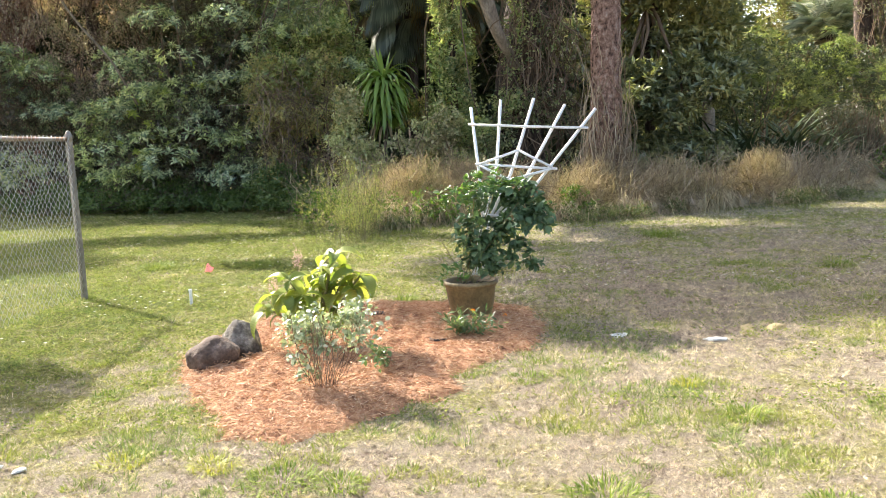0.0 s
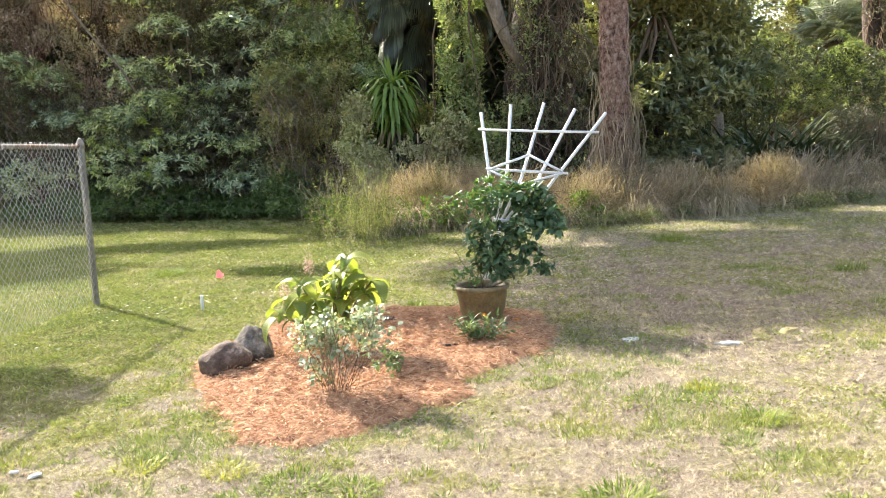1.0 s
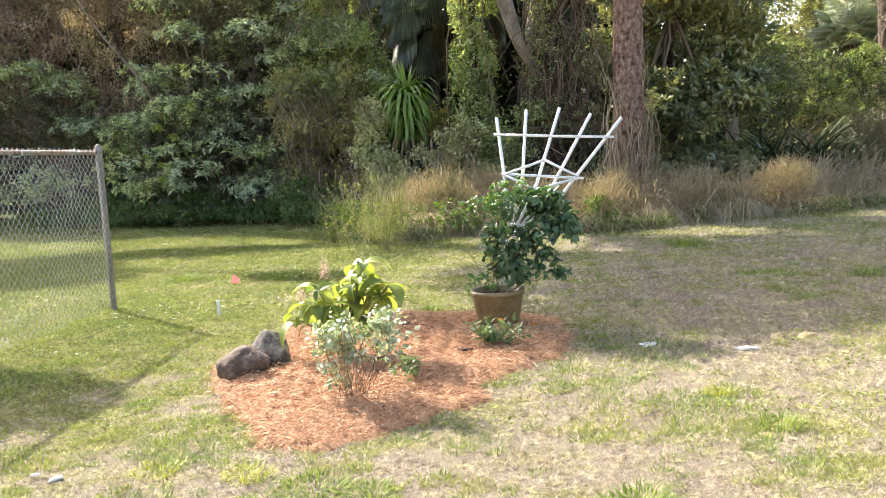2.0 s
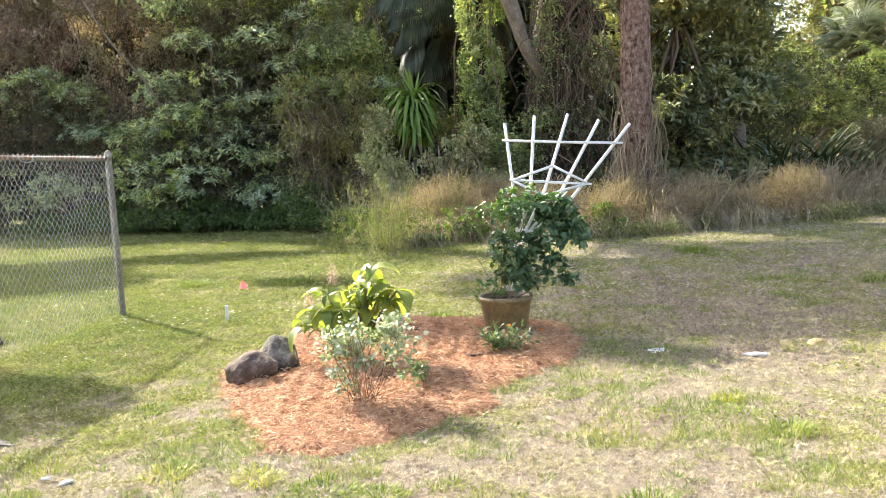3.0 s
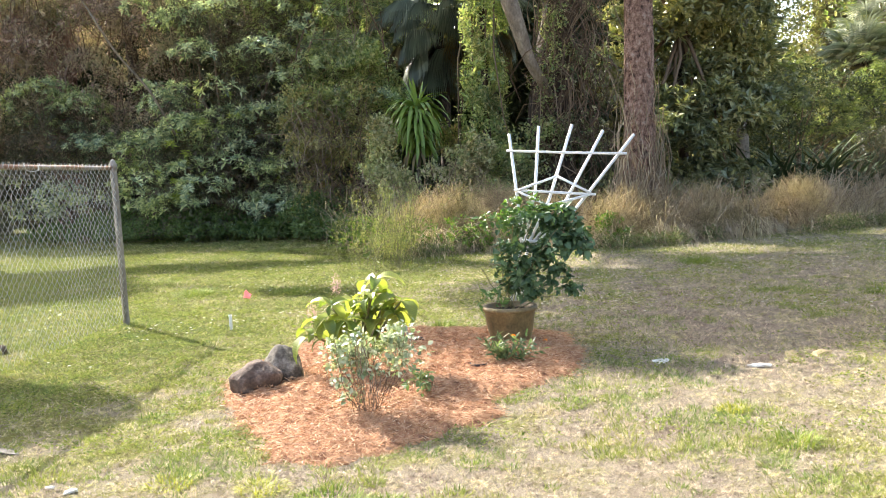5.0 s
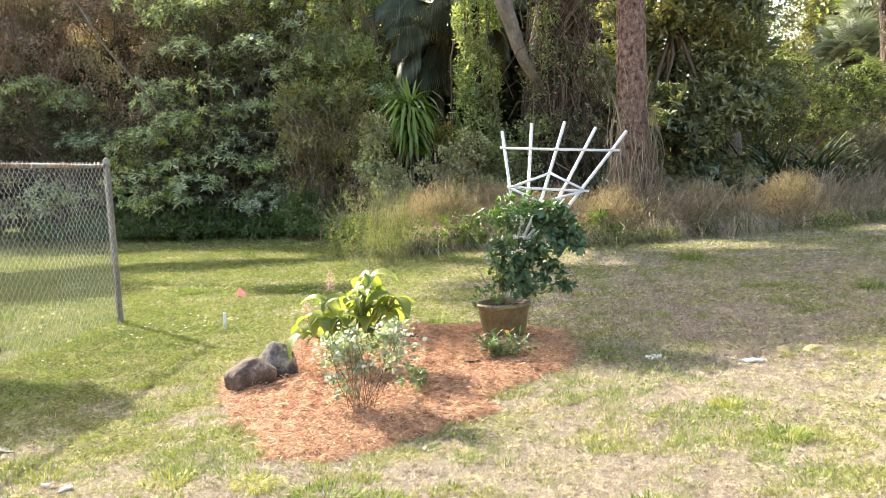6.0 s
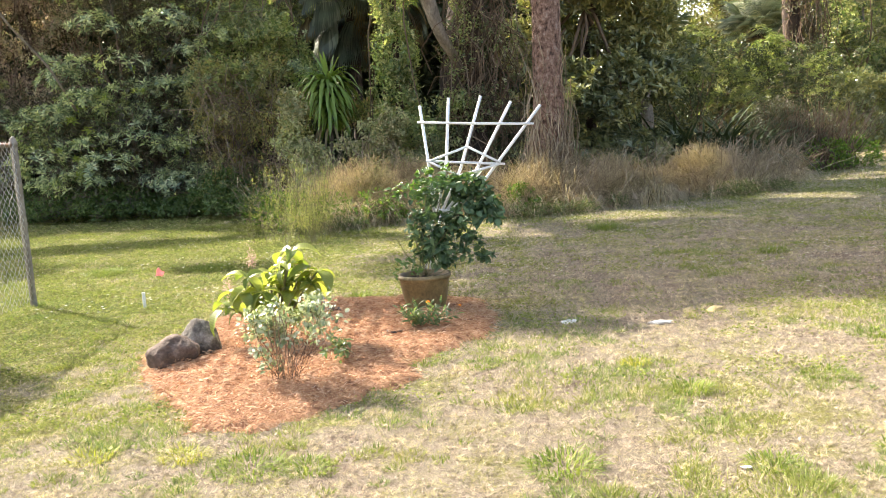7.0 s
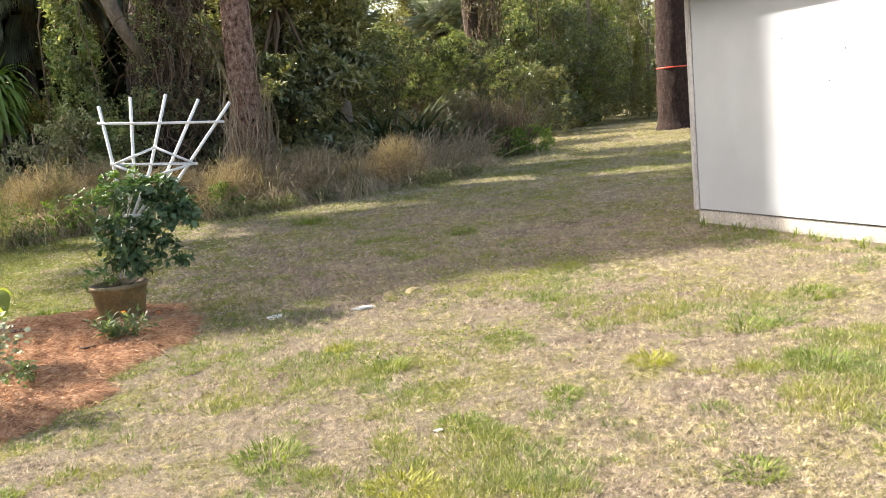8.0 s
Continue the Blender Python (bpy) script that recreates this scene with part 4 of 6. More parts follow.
def build_rose():
    t = thing("climbing_rose", "dark green leafy climbing rose in a brown pot", "potted plant", (0.2, 6.08, 0.28))
    blobs = [((0.25, 6.08, 0.46), (0.12, 0.12, 0.15)), ((0.24, 6.08, 0.60), (0.10, 0.12, 0.12)), ((0.33, 6.08, 0.40), (0.10, 0.09, 0.10)), ((0.60, 6.10, 0.76), (0.15, 0.13, 0.12)), ((0.66, 6.06, 0.70), (0.12, 0.10, 0.10)),
             ((0.215, 6.08, 0.77), (0.085, 0.12, 0.11)), ((0.50, 6.12, 0.915), (0.21, 0.10, 0.06)), ((0.62, 6.12, 0.86), (0.12, 0.10, 0.07)), ((0.37, 6.02, 0.53), (0.11, 0.08, 0.10)), ((0.40, 6.50, 0.74), (0.14, 0.06, 0.16)), ((0.47, 6.04, 0.60), (0.09, 0.08, 0.06)), ((0.42, 6.2, 0.86), (0.17, 0.05, 0.06)), ((0.36, 6.14, 0.64), (0.12, 0.06, 0.06))]
    roots = np.array([[0.2 + 0.05 * math.cos(a), 6.08 + 0.05 * math.sin(a), 0.27] for a in range(9)])
    ends = np.array([[0.11, 6.1, 0.80], [0.14, 6.05, 0.92], [0.25, 6.1, 0.95], [0.4, 6.1, 0.95], [0.55, 6.05, 0.85], [0.68, 6.05, 0.72], [0.50, 6.0, 0.42], [0.02, 6.1, 0.55], [0.3, 6.1, 0.7]])
    for i in range(len(roots)):
        np_part("cane", strands_geo(roots[i:i + 1], ends[i:i + 1], 0.004, 8, 0.025), M_STEM, t, smooth=True)
    np_part("leaves", crown_geo(blobs, 345, 6, 0.058, 0.036, spread=0.055, shell=0.7, gap=-0.35, gap_scale=7, up=0.25, bend=0.25, fine=True), L_ROSE, t, kind="stuff")
    tips = [((0.40, 6.05, 0.98), (0.26, 0.1, 0.06)), ((0.16, 6.05, 0.9), (0.12, 0.1, 0.07)), ((0.1, 6.0, 0.36), (0.08, 0.08, 0.06))]
    np_part("young_leaves", crown_geo(tips, 45, 6, 0.05, 0.028, spread=0.05, shell=0.6, gap=-2, fine=True), L_ROSETIP, t, "pale young leaves", kind="stuff")
    spray = [((0.56, 6.0, 0.46), (0.10, 0.06, 0.10)), ((0.66, 6.02, 0.40), (0.06, 0.04, 0.03))]
    np_part("hanging_spray", crown_geo(spray, 22, 6, 0.055, 0.035, spread=0.03, shell=0.8, gap=-2, fine=True), L_ROSE, t, kind="stuff")


def big_leaf(L, W, droop, fold, seed):
    """A broad drooping leaf with a midrib and quilted side veins, along +x from the origin."""
    bm = bmesh.new()
    rows, cols = 12, 6
    grid = []
    a, x, z = 0.35, 0.0, 0.0
    for i in range(rows + 1):
        t = i / rows
        w = W / 2 * (math.sin(math.pi * min(1, t ** 0.75)) ** 0.85) * (1 if t < 1 else 0) + 0.0015
        row = []
        for j in range(-cols // 2, cols // 2 + 1):
            s = j / (cols / 2)
            ripple = 0.0045 * math.sin(t * 34 + abs(s) * 5 + seed) * abs(s) * (1 - abs(s) * 0.3)
            row.append(bm.verts.new((x + 0.004 * abs(s), s * w * (1 - 0.12 * fold), z + abs(s) * w * fold + ripple)))
        grid.append(row)
        x += math.cos(a) * L / rows
        z += math.sin(a) * L / rows
        a -= droop / rows
    for i in range(rows):
        for j in range(cols):
            bm.faces.new((grid[i][j], grid[i][j + 1], grid[i + 1][j + 1], grid[i + 1][j]))
    return bm


def build_yellow_plant():
    t = thing("broadleaf_shrub", "yellow-green shrub with large drooping quilted leaves", "shrub", (-0.78, 5.35, 0.05))
    base = Vector((-0.74, 5.25, 0.03))
    tops = [(-0.60, 5.20, 0.63), (-0.63, 5.18, 0.54), (-0.87, 5.20, 0.49), (-1.00, 5.18, 0.32), (-0.45, 5.20, 0.50), (-0.68, 5.28, 0.46), (-0.78, 5.12, 0.41), (-0.49, 5.16, 0.43), (-0.76, 5.32, 0.50), (-0.90, 5.14, 0.40), (-0.56, 5.30, 0.48)]
    meshes = []
    for i, (L, W, dr) in enumerate(((0.205, 0.100, 1.6), (0.185, 0.092, 2.0), (0.225, 0.105, 1.5), (0.14, 0.058, 1.3))):
        bm = big_leaf(L, W, dr, 0.35, i * 1.7)
        me = bpy.data.meshes.new("leaf")
        for f in bm.faces:
            f.smooth = True
        bm.to_mesh(me)
        bm.free()
        me.materials.append(L_QUILT)
        meshes.append(me)
    r = random.Random(5)
    lines = []
    for top in tops:
        top = Vector(top)
        pts = [base.lerp(top, u) + Vector((0, 0, 0.05 * math.sin(u * 3.1))) for u in (0, 0.3, 0.6, 0.85, 1)]
        lines.append([tuple(p) for p in pts])
        a0 = r.uniform(0, 6.28)
        for k in range(8):
            u = 1.0 if k < 5 else 0.5 + 0.4 * r.random()
            p = base.lerp(top, u) + Vector((0, 0, 0.05 * math.sin(u * 3.1)))
            ob = new("leaf", meshes[r.randrange(4)])
            ob.parent = t
            ob.matrix_parent_inverse = Matrix.Translation(-t.location)
            yaw = math.degrees(a0) + k * 137.5
            sc = r.uniform(0.6, 1.05) * (0.75 if k == 0 else 1)
            ob.matrix_basis = Matrix.Translation(p) @ pose(0, 0, 0, 0, 0, yaw) @ pose(0, 0, 0, r.uniform(-25, 25), r.uniform(-25, 45), 0) @ Matrix.Scale(sc, 4)
    for line in lines:
        tubes_part("stem", [line], 0.006, M_STEM, t, 6)


def build_milky_bush():
    t = thing("variegated_bush", "twiggy bush with small pale grey-green leaves", "shrub", (-0.62, 4.42, 0.05))
    base = np.array([-0.58, 4.40, 0.03])
    n = 46
    a = rng.uniform(0, 2 * math.pi, n)
    ends = base + np.stack([np.cos(a) * rng.uniform(0.04, 0.25, n), np.sin(a) * rng.uniform(0.04, 0.2, n), rng.uniform(0.2, 0.46, n)], 1)
    starts = base + np.stack([np.cos(a) * 0.06, np.sin(a) * 0.06, np.zeros(n)], 1) * rng.random((n, 1)) * 1.2
    np_part("twig_mass", strands_geo(starts, ends, 0.0016, 7, 0.02), M_VINE, t, kind="stuff")
    blobs = [((-0.54, 4.42, 0.42), (0.16, 0.14, 0.10)), ((-0.43, 4.44, 0.38), (0.14, 0.13, 0.11)), ((-0.69, 4.42, 0.36), (0.09, 0.11, 0.09)), ((-0.38, 4.5, 0.27), (0.09, 0.10, 0.07)), ((-0.62, 4.40, 0.30), (0.14, 0.12, 0.09)), ((-0.63, 4.38, 0.16), (0.06, 0.06, 0.05))]
    np_part("leaves", crown_geo(blobs, 330, 6, 0.031, 0.019, spread=0.065, shell=0.9, gap=-0.05, gap_scale=11, fine=True, bend=0.2), L_MILKY, t, kind="stuff")
    np_part("low_leaves", crown_geo([((-0.32, 4.66, 0.14), (0.08, 0.08, 0.05))], 20, 6, 0.035, 0.02, spread=0.04, shell=0.8, gap=-2, fine=True), L_MILKWEED, t, kind="stuff")


def build_milkweed():
    t = thing("milkweed", "low leafy milkweed with orange flowers in mulch", "plant", (0.18, 5.42, 0.05))
    base = np.array([0.18, 5.42, 0.04])
    n = 22
    a = rng.uniform(0, 2 * math.pi, n)
    ends = base + np.stack([np.cos(a) * rng.uniform(0.06, 0.25, n), np.sin(a) * rng.uniform(0.03, 0.15, n), rng.uniform(0.07, 0.19, n)], 1)
    np_part("stem_mass", strands_geo(np.repeat(base[None], n, 0), ends, 0.0028, 6, 0.012), M_STEM, t, kind="stuff")
    m = 13
    e = np.repeat(ends, m, 0)
    u = rng.uniform(0.3, 1.05, (len(e), 1))
    q = base + (e - base) * u
    way = unit(np.repeat(unit(ends - base), m, 0) * 0.4 + sphere_ways(len(q)) + np.array([0, 0, 0.25]))
    np_part("leaves", leaf_set(q, way, sphere_ways(len(q)) + np.array([0, 0, 1.0]), rng.uniform(0.035, 0.07, len(q)), 0.015, 0.3, 0.2, True), L_MILKWEED, t, kind="stuff")
    for c in ((0.21, 5.40, 0.22), (0.41, 5.46, 0.17)):
        k = 16
        w = unit(sphere_ways(k) + np.array([0, 0, 0.7]))
        np_part("flower_head", leaf_set(np.array(c) + w * 0.008, w, sphere_ways(k), 0.010, 0.006, 0.3, 0.2), L_FLOWER, t, "small orange blossoms")
    p = part("nursery_pot_rim", lathe_bm([(0.05, 0.04), (0.056, 0.06), (0.054, 0.072), (0.048, 0.072), (0.045, 0.06)], 24, (-0.01, 5.36, 0.0)), M_BLACK, t, "black plastic pot rim sunk in mulch", smooth=True)


def build_plumes():
    for (x, y, z) in ((-1.19, 7.1, 0.40), (-1.42, 7.2, 0.16)):
        t = thing("pink_flower_spike", "slender stem with a faded pink flower plume", "flower", (x, y, 0))
        tubes_part("stem", [[(x + 0.02, y, 0), (x + 0.005, y, z * 0.5), (x, y, z)]], 0.003, M_STEM, t, 5)
        n = 130
        q = np.stack([x + rng.normal(0, 0.018, n), y + rng.normal(0, 0.018, n), z - 0.03 + rng.normal(0, 0.045, n)], 1)
        np_part("plume", leaf_set(q, unit(sphere_ways(n) + np.array([0, 0, 0.5])), sphere_ways(n), 0.022, 0.007), L_PLUME, t, "faded pink florets", kind="stuff")
        m = 24
        q = np.stack([x + rng.normal(0, 0.04, m), y + rng.normal(0, 0.04, m), rng.uniform(0.02, z * 0.6, m)], 1)
        np_part("leaves", leaf_set(q, sphere_ways(m), sphere_ways(m), 0.07, 0.014), L_WEED, t, kind="stuff")


def quilt_material():
    """Broad leaf: own tone per leaf, pale side veins."""
    m, nt, bsdf = node_kit("quilted_leaf")
    inf = nt.nodes.new("ShaderNodeObjectInfo")
    col = ramp(nt, inf.outputs["Random"], [(0, (0.14, 0.20, 0.052)), (0.4, (0.255, 0.32, 0.075)), (0.75, (0.345, 0.40, 0.10)), (1, (0.47, 0.50, 0.165))])
    tc = nt.nodes.new("ShaderNodeTexCoord")
    wv = nt.nodes.new("ShaderNodeTexWave")
    wv.inputs["Scale"].default_value, wv.inputs["Distortion"].default_value = 28, 1.5
    nt.links.new(tc.outputs["Object"], wv.inputs[0])
    col = blend(nt, col, ramp(nt, wv.outputs["Fac"], [(0.2, (0.78, 0.8, 0.75)), (0.8, (1.1, 1.1, 1.0))]), 0.7, "MULTIPLY")
    nt.links.new(col, bsdf.inputs["Base Color"])
    bsdf.inputs["Roughness"].default_value = 0.36
    relief(nt, bsdf, wv.outputs["Fac"], 0.25, 0.003)
    tr = nt.nodes.new("ShaderNodeBsdfTranslucent")
    nt.links.new(blend(nt, col, (1.0, 1.0, 0.45), 1.0, "MULTIPLY"), tr.inputs[0])
    mix = nt.nodes.new("ShaderNodeMixShader")
    mix.inputs[0].default_value = 0.5
    nt.links.new(bsdf.outputs[0], mix.inputs[1])
    nt.links.new(tr.outputs[0], mix.inputs[2])
    nt.links.new(mix.outputs[0], nt.nodes["Material Output"].inputs[0])
    return m


L_QUILT = quilt_material()
L_SPRIG = leaf_material("lawn_sprigs", [(0.104, 0.165, 0.0525), (0.209, 0.27, 0.09), (0.342, 0.38, 0.15)], 0.6, 0.3, 1.4, [(0.171, 0.2, 0.045), (0.342, 0.34, 0.09), (0.456, 0.43, 0.18)], spec=0.25)
L_CLOVER = leaf_material("lawn_weeds", [(0.10, 0.145, 0.03), (0.19, 0.235, 0.05), (0.30, 0.335, 0.08), (0.40, 0.40, 0.13)], 0.75, 0.3, spec=0.1)

build_ground()
build_shed()
build_fence()
build_bed()
build_pot()
build_trellis()
build_rose()
build_yellow_plant()
build_milky_bush()
build_milkweed()
build_small()
build_plumes()


# ---- the wood behind the lawn ----
def hang(x0, x1, y0, y1, z0, z1, n, rad, material, parent, wob=0.12, drop=(1.0, 3.0), name="hanging_vines"):
    s = np.stack([rng.uniform(x0, x1, n), rng.uniform(y0, y1, n), rng.uniform(z0, z1, n)], 1)
    e = s + np.stack([rng.normal(0, 0.35, n), rng.normal(0, 0.2, n), -rng.uniform(*drop, n)], 1)
    e[:, 2] = np.maximum(e[:, 2], 0.02)
    return np_part(name, strands_geo(s, e, rad * rng.uniform(0.5, 1.5, n), 7, wob), material, parent, kind="stuff")


def build_left_wood():
    # L_INSIDE filler darkens the gaps by colour; pale whorls stand outside
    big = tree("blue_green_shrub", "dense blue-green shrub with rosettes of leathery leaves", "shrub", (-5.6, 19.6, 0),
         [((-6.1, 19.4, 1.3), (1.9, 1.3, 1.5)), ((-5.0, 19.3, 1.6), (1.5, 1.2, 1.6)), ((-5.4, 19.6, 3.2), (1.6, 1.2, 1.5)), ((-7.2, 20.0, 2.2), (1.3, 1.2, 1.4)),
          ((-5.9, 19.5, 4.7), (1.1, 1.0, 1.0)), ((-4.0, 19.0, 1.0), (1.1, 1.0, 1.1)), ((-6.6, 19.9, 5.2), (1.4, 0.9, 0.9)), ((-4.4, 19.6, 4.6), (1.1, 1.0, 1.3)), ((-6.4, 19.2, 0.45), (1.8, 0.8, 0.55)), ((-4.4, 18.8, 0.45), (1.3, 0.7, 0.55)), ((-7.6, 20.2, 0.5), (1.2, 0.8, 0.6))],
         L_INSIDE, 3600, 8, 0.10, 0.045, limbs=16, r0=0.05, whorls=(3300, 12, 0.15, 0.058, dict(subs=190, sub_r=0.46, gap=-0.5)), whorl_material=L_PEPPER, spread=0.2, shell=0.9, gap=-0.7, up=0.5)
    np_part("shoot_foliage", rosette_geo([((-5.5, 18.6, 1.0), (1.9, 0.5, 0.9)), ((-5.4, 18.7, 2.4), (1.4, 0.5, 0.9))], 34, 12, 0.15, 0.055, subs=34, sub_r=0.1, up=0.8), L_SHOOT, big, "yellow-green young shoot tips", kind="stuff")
    # same shade-coloured filler under the whorls here
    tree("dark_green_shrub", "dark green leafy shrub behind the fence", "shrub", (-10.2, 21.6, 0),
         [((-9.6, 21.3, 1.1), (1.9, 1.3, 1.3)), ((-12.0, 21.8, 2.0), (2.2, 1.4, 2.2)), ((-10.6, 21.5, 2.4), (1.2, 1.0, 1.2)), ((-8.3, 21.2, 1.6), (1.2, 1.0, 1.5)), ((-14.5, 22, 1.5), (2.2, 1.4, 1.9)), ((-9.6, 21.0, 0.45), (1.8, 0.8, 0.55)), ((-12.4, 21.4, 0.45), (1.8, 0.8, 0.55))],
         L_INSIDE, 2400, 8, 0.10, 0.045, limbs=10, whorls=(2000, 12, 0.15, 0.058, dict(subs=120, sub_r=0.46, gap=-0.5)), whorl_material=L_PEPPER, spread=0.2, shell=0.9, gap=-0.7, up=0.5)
    t = tree("vine_smothered_tree", "tree smothered in dry brown vines and small leaves", "tree", (-9.3, 22.6, 0),
             [((-10.5, 22.8, 3.8), (2.6, 1.2, 2.9)), ((-8.0, 22.4, 3.8), (2.2, 1.1, 2.8)), ((-13.2, 23, 3.8), (2.4, 1.2, 3.0)), ((-9.2, 22.8, 5.8), (3.6, 1.0, 1.2))],
             L_DRY, 9000, 10, 0.10, 0.05, trunk=[(-9.3, 22.8, 0), (-9.2, 22.9, 3), (-9.4, 23, 7)], radii=[0.25, 0.2, 0.1], limbs=12, spread=0.3, shell=0.5, gap=-0.8, subs=260, sub_r=0.6)
    hang(-13.5, -6.5, 21.2, 22.4, 2.5, 8.0, 420, 0.008, M_VINE, t, 0.45, (0.6, 2.2))
    b = thing("bare_limb", "bare pale leaning branch among dry vines", "branch", (-6.6, 18.4, 2.4))
    np_part("limb", trunk_geo([(-9.15, 17.9, 6.9), (-8.2, 17.9, 5.3), (-7.6, 17.9, 4.2), (-6.9, 18.0, 3.3), (-6.6, 18.4, 2.4)], [0.018, 0.022, 0.024, 0.026, 0.03], 8, 0.1), M_GREYBARK, b, smooth=True)
    t = tree("tangled_tree", "tall leafy tree hung with vines", "tree", (-2.9, 20.4, 0),
             [((-3.3, 20.2, 4.4), (1.5, 1.0, 2.1)), ((-2.3, 20.6, 5.2), (1.7, 1.0, 1.5)), ((-3.8, 20.4, 5.6), (1.6, 1.0, 1.1)), ((-2.9, 19.8, 3.0), (1.0, 0.9, 1.7)), ((-2.5, 18.7, 3.1), (0.9, 0.6, 0.9)), ((-3.5, 18.9, 2.9), (0.9, 0.6, 1.0))],
             L_COLUMN, 3600, 9, 0.11, 0.05, whorls=(2000, 11, 0.135, 0.054, dict(subs=110, sub_r=0.44, gap=-0.5)), whorl_material=L_PEPPER, trunk=[(-2.9, 20.6, 0), (-2.8, 20.7, 3), (-3.0, 20.8, 7)], radii=[0.22, 0.18, 0.1], limbs=10, spread=0.2, shell=0.6, gap=-2, subs=170, sub_r=0.45)
    hang(-4.2, -1.9, 18.6, 19.6, 1.8, 5.5, 90, 0.008, M_VINE, t, 0.4, (0.6, 2.0))
    t = tree("vine_thicket", "low thicket of brown and yellow-green vines", "shrub", (-2.7, 18.3, 0),
             [((-3.0, 18.2, 1.2), (0.8, 0.7, 1.3)), ((-2.4, 18.4, 1.6), (0.7, 0.7, 1.5)), ((-3.6, 18.6, 1.6), (0.7, 0.6, 1.6)), ((-0.6, 18.4, 1.0), (1.0, 0.7, 1.1))],
             L_VINE, 3400, 9, 0.09, 0.045, limbs=14, r0=0.03, spread=0.17, shell=0.7, gap=-0.15, gap_scale=2.2, subs=120, sub_r=0.36)
    hang(-3.9, -2.0, 17.3, 18.2, 0.8, 3.0, 150, 0.006, M_VINE, t, 0.3, (0.4, 1.6))
    t = tree("pale_leaf_vine", "tangle of pale green vine leaves and dry stems", "vine", (-0.9, 16.6, 0),
             [((-1.7, 16.7, 0.6), (0.6, 0.4, 0.7)), ((-0.9, 16.5, 0.7), (0.5, 0.35, 0.75)), ((-0.3, 16.3, 0.8), (0.45, 0.35, 0.8)), ((-0.45, 16.2, 1.75), (0.5, 0.3, 0.3)), ((0.05, 16.2, 1.3), (0.35, 0.3, 0.6)), ((-1.95, 16.8, 1.4), (0.4, 0.35, 0.45)), ((-1.9, 16.7, 2.0), (0.32, 0.3, 0.45)), ((-1.6, 16.5, 0.9), (0.45, 0.3, 0.5))],
             L_PALE, 2200, 8, 0.085, 0.048, limbs=14, r0=0.014, spread=0.16, shell=0.8, gap=-0.1, gap_scale=2.6)
    hang(-2.2, 0.2, 15.6, 16.3, 0.5, 1.5, 120, 0.005, M_DRYSTEM, t, 0.25, (0.4, 1.4), "stem_tangle")
    for at, radii in (((-3.0, 17.2, 0.15), (0.9, 0.7, 0.34)), ((-4.4, 18.3, 0.15), (1.0, 0.7, 0.35)), ((-6.0, 18.6, 0.15), (1.2, 0.6, 0.4)), ((-7.8, 19.4, 0.15), (1.3, 0.7, 0.4)), ((-2.4, 15.9, 0.15), (0.6, 0.7, 0.28)),
                      ((-9.8, 20.2, 0.15), (1.5, 0.7, 0.4)), ((-6.6, 18.9, 0.3), (1.3, 0.4, 0.5)), ((-8.6, 19.8, 0.3), (1.3, 0.4, 0.5)), ((-3.4, 17.6, 0.4), (0.9, 0.5, 0.55))):
        t = thing("ground_creeper", "low leafy green creeper along the wood's edge", "creeper", (at[0], at[1], 0), "creepers at the wood's edge")
        for i in range(6):
            np_part("runner", limbs_geo((at[0], at[1], 0.02), [(at, radii)], 1, 0.01), M_STEM, t)
        np_part("leaves", crown_geo([(at, radii)], 330, 8, 0.075, 0.046, spread=0.15, shell=0.8, gap=-0.6, low=-0.1), L_CREEPER, t, kind="stuff")


def build_dracaena():
    t = thing("corn_plant", "corn plant with arching glossy strap leaves", "plant", (-1.2, 17.2, 0))
    np_part("stem", trunk_geo([(-1.15, 17.25, 0), (-1.23, 17.2, 1.0), (-1.18, 17.2, 2.5)], [0.05, 0.045, 0.04], 8, 0.05), M_GREYBARK, t, smooth=True)
    # whorls from the shoot tip down: stiff young leaves, then arching ones, then a hanging skirt
    for z, n, lift, L, droop in ((2.64, 10, 3.0, 0.55, 0.5), (2.57, 36, 1.0, 0.90, 2.0), (2.48, 50, 0.6, 0.94, 2.4), (2.34, 50, 0.3, 0.88, 2.6), (2.16, 50, 0.1, 0.76, 2.8), (1.94, 30, -0.2, 0.62, 2.8)):
        a = np.arange(n) * 2.4 + rng.normal(0, 0.2, n)
        way = unit(np.stack([np.cos(a), np.sin(a), lift * rng.uniform(0.6, 1.4, n)], 1))
        base = np.array([-1.2, 17.2, z]) + np.stack([np.cos(a) * 0.05, np.sin(a) * 0.05, rng.uniform(-0.1, 0.1, n)], 1)
        ribbon_parts("leaf", base, way, L * rng.uniform(0.6, 1.15, n), 0.07, droop * rng.uniform(0.8, 1.3, n), 6, [0.45, 0.85, 1.0, 0.95, 0.8, 0.5, 0.04], L_DRAC, t)
    a = rng.uniform(3.4, 6.2, 7)
    base = np.array([-1.2, 17.2, 1.75]) + np.stack([np.cos(a) * 0.12, np.sin(a) * 0.12, rng.uniform(-0.2, 0.1, 7)], 1)
    ribbon_parts("dead_leaf", base, np.stack([np.cos(a) * 0.5, np.sin(a) * 0.5, np.full(7, -0.2)], 1), np.full(7, 0.65), 0.06, 3.0, 6, [0.5, 0.9, 1.0, 0.9, 0.7, 0.4, 0.05], L_DEADPALM, t)


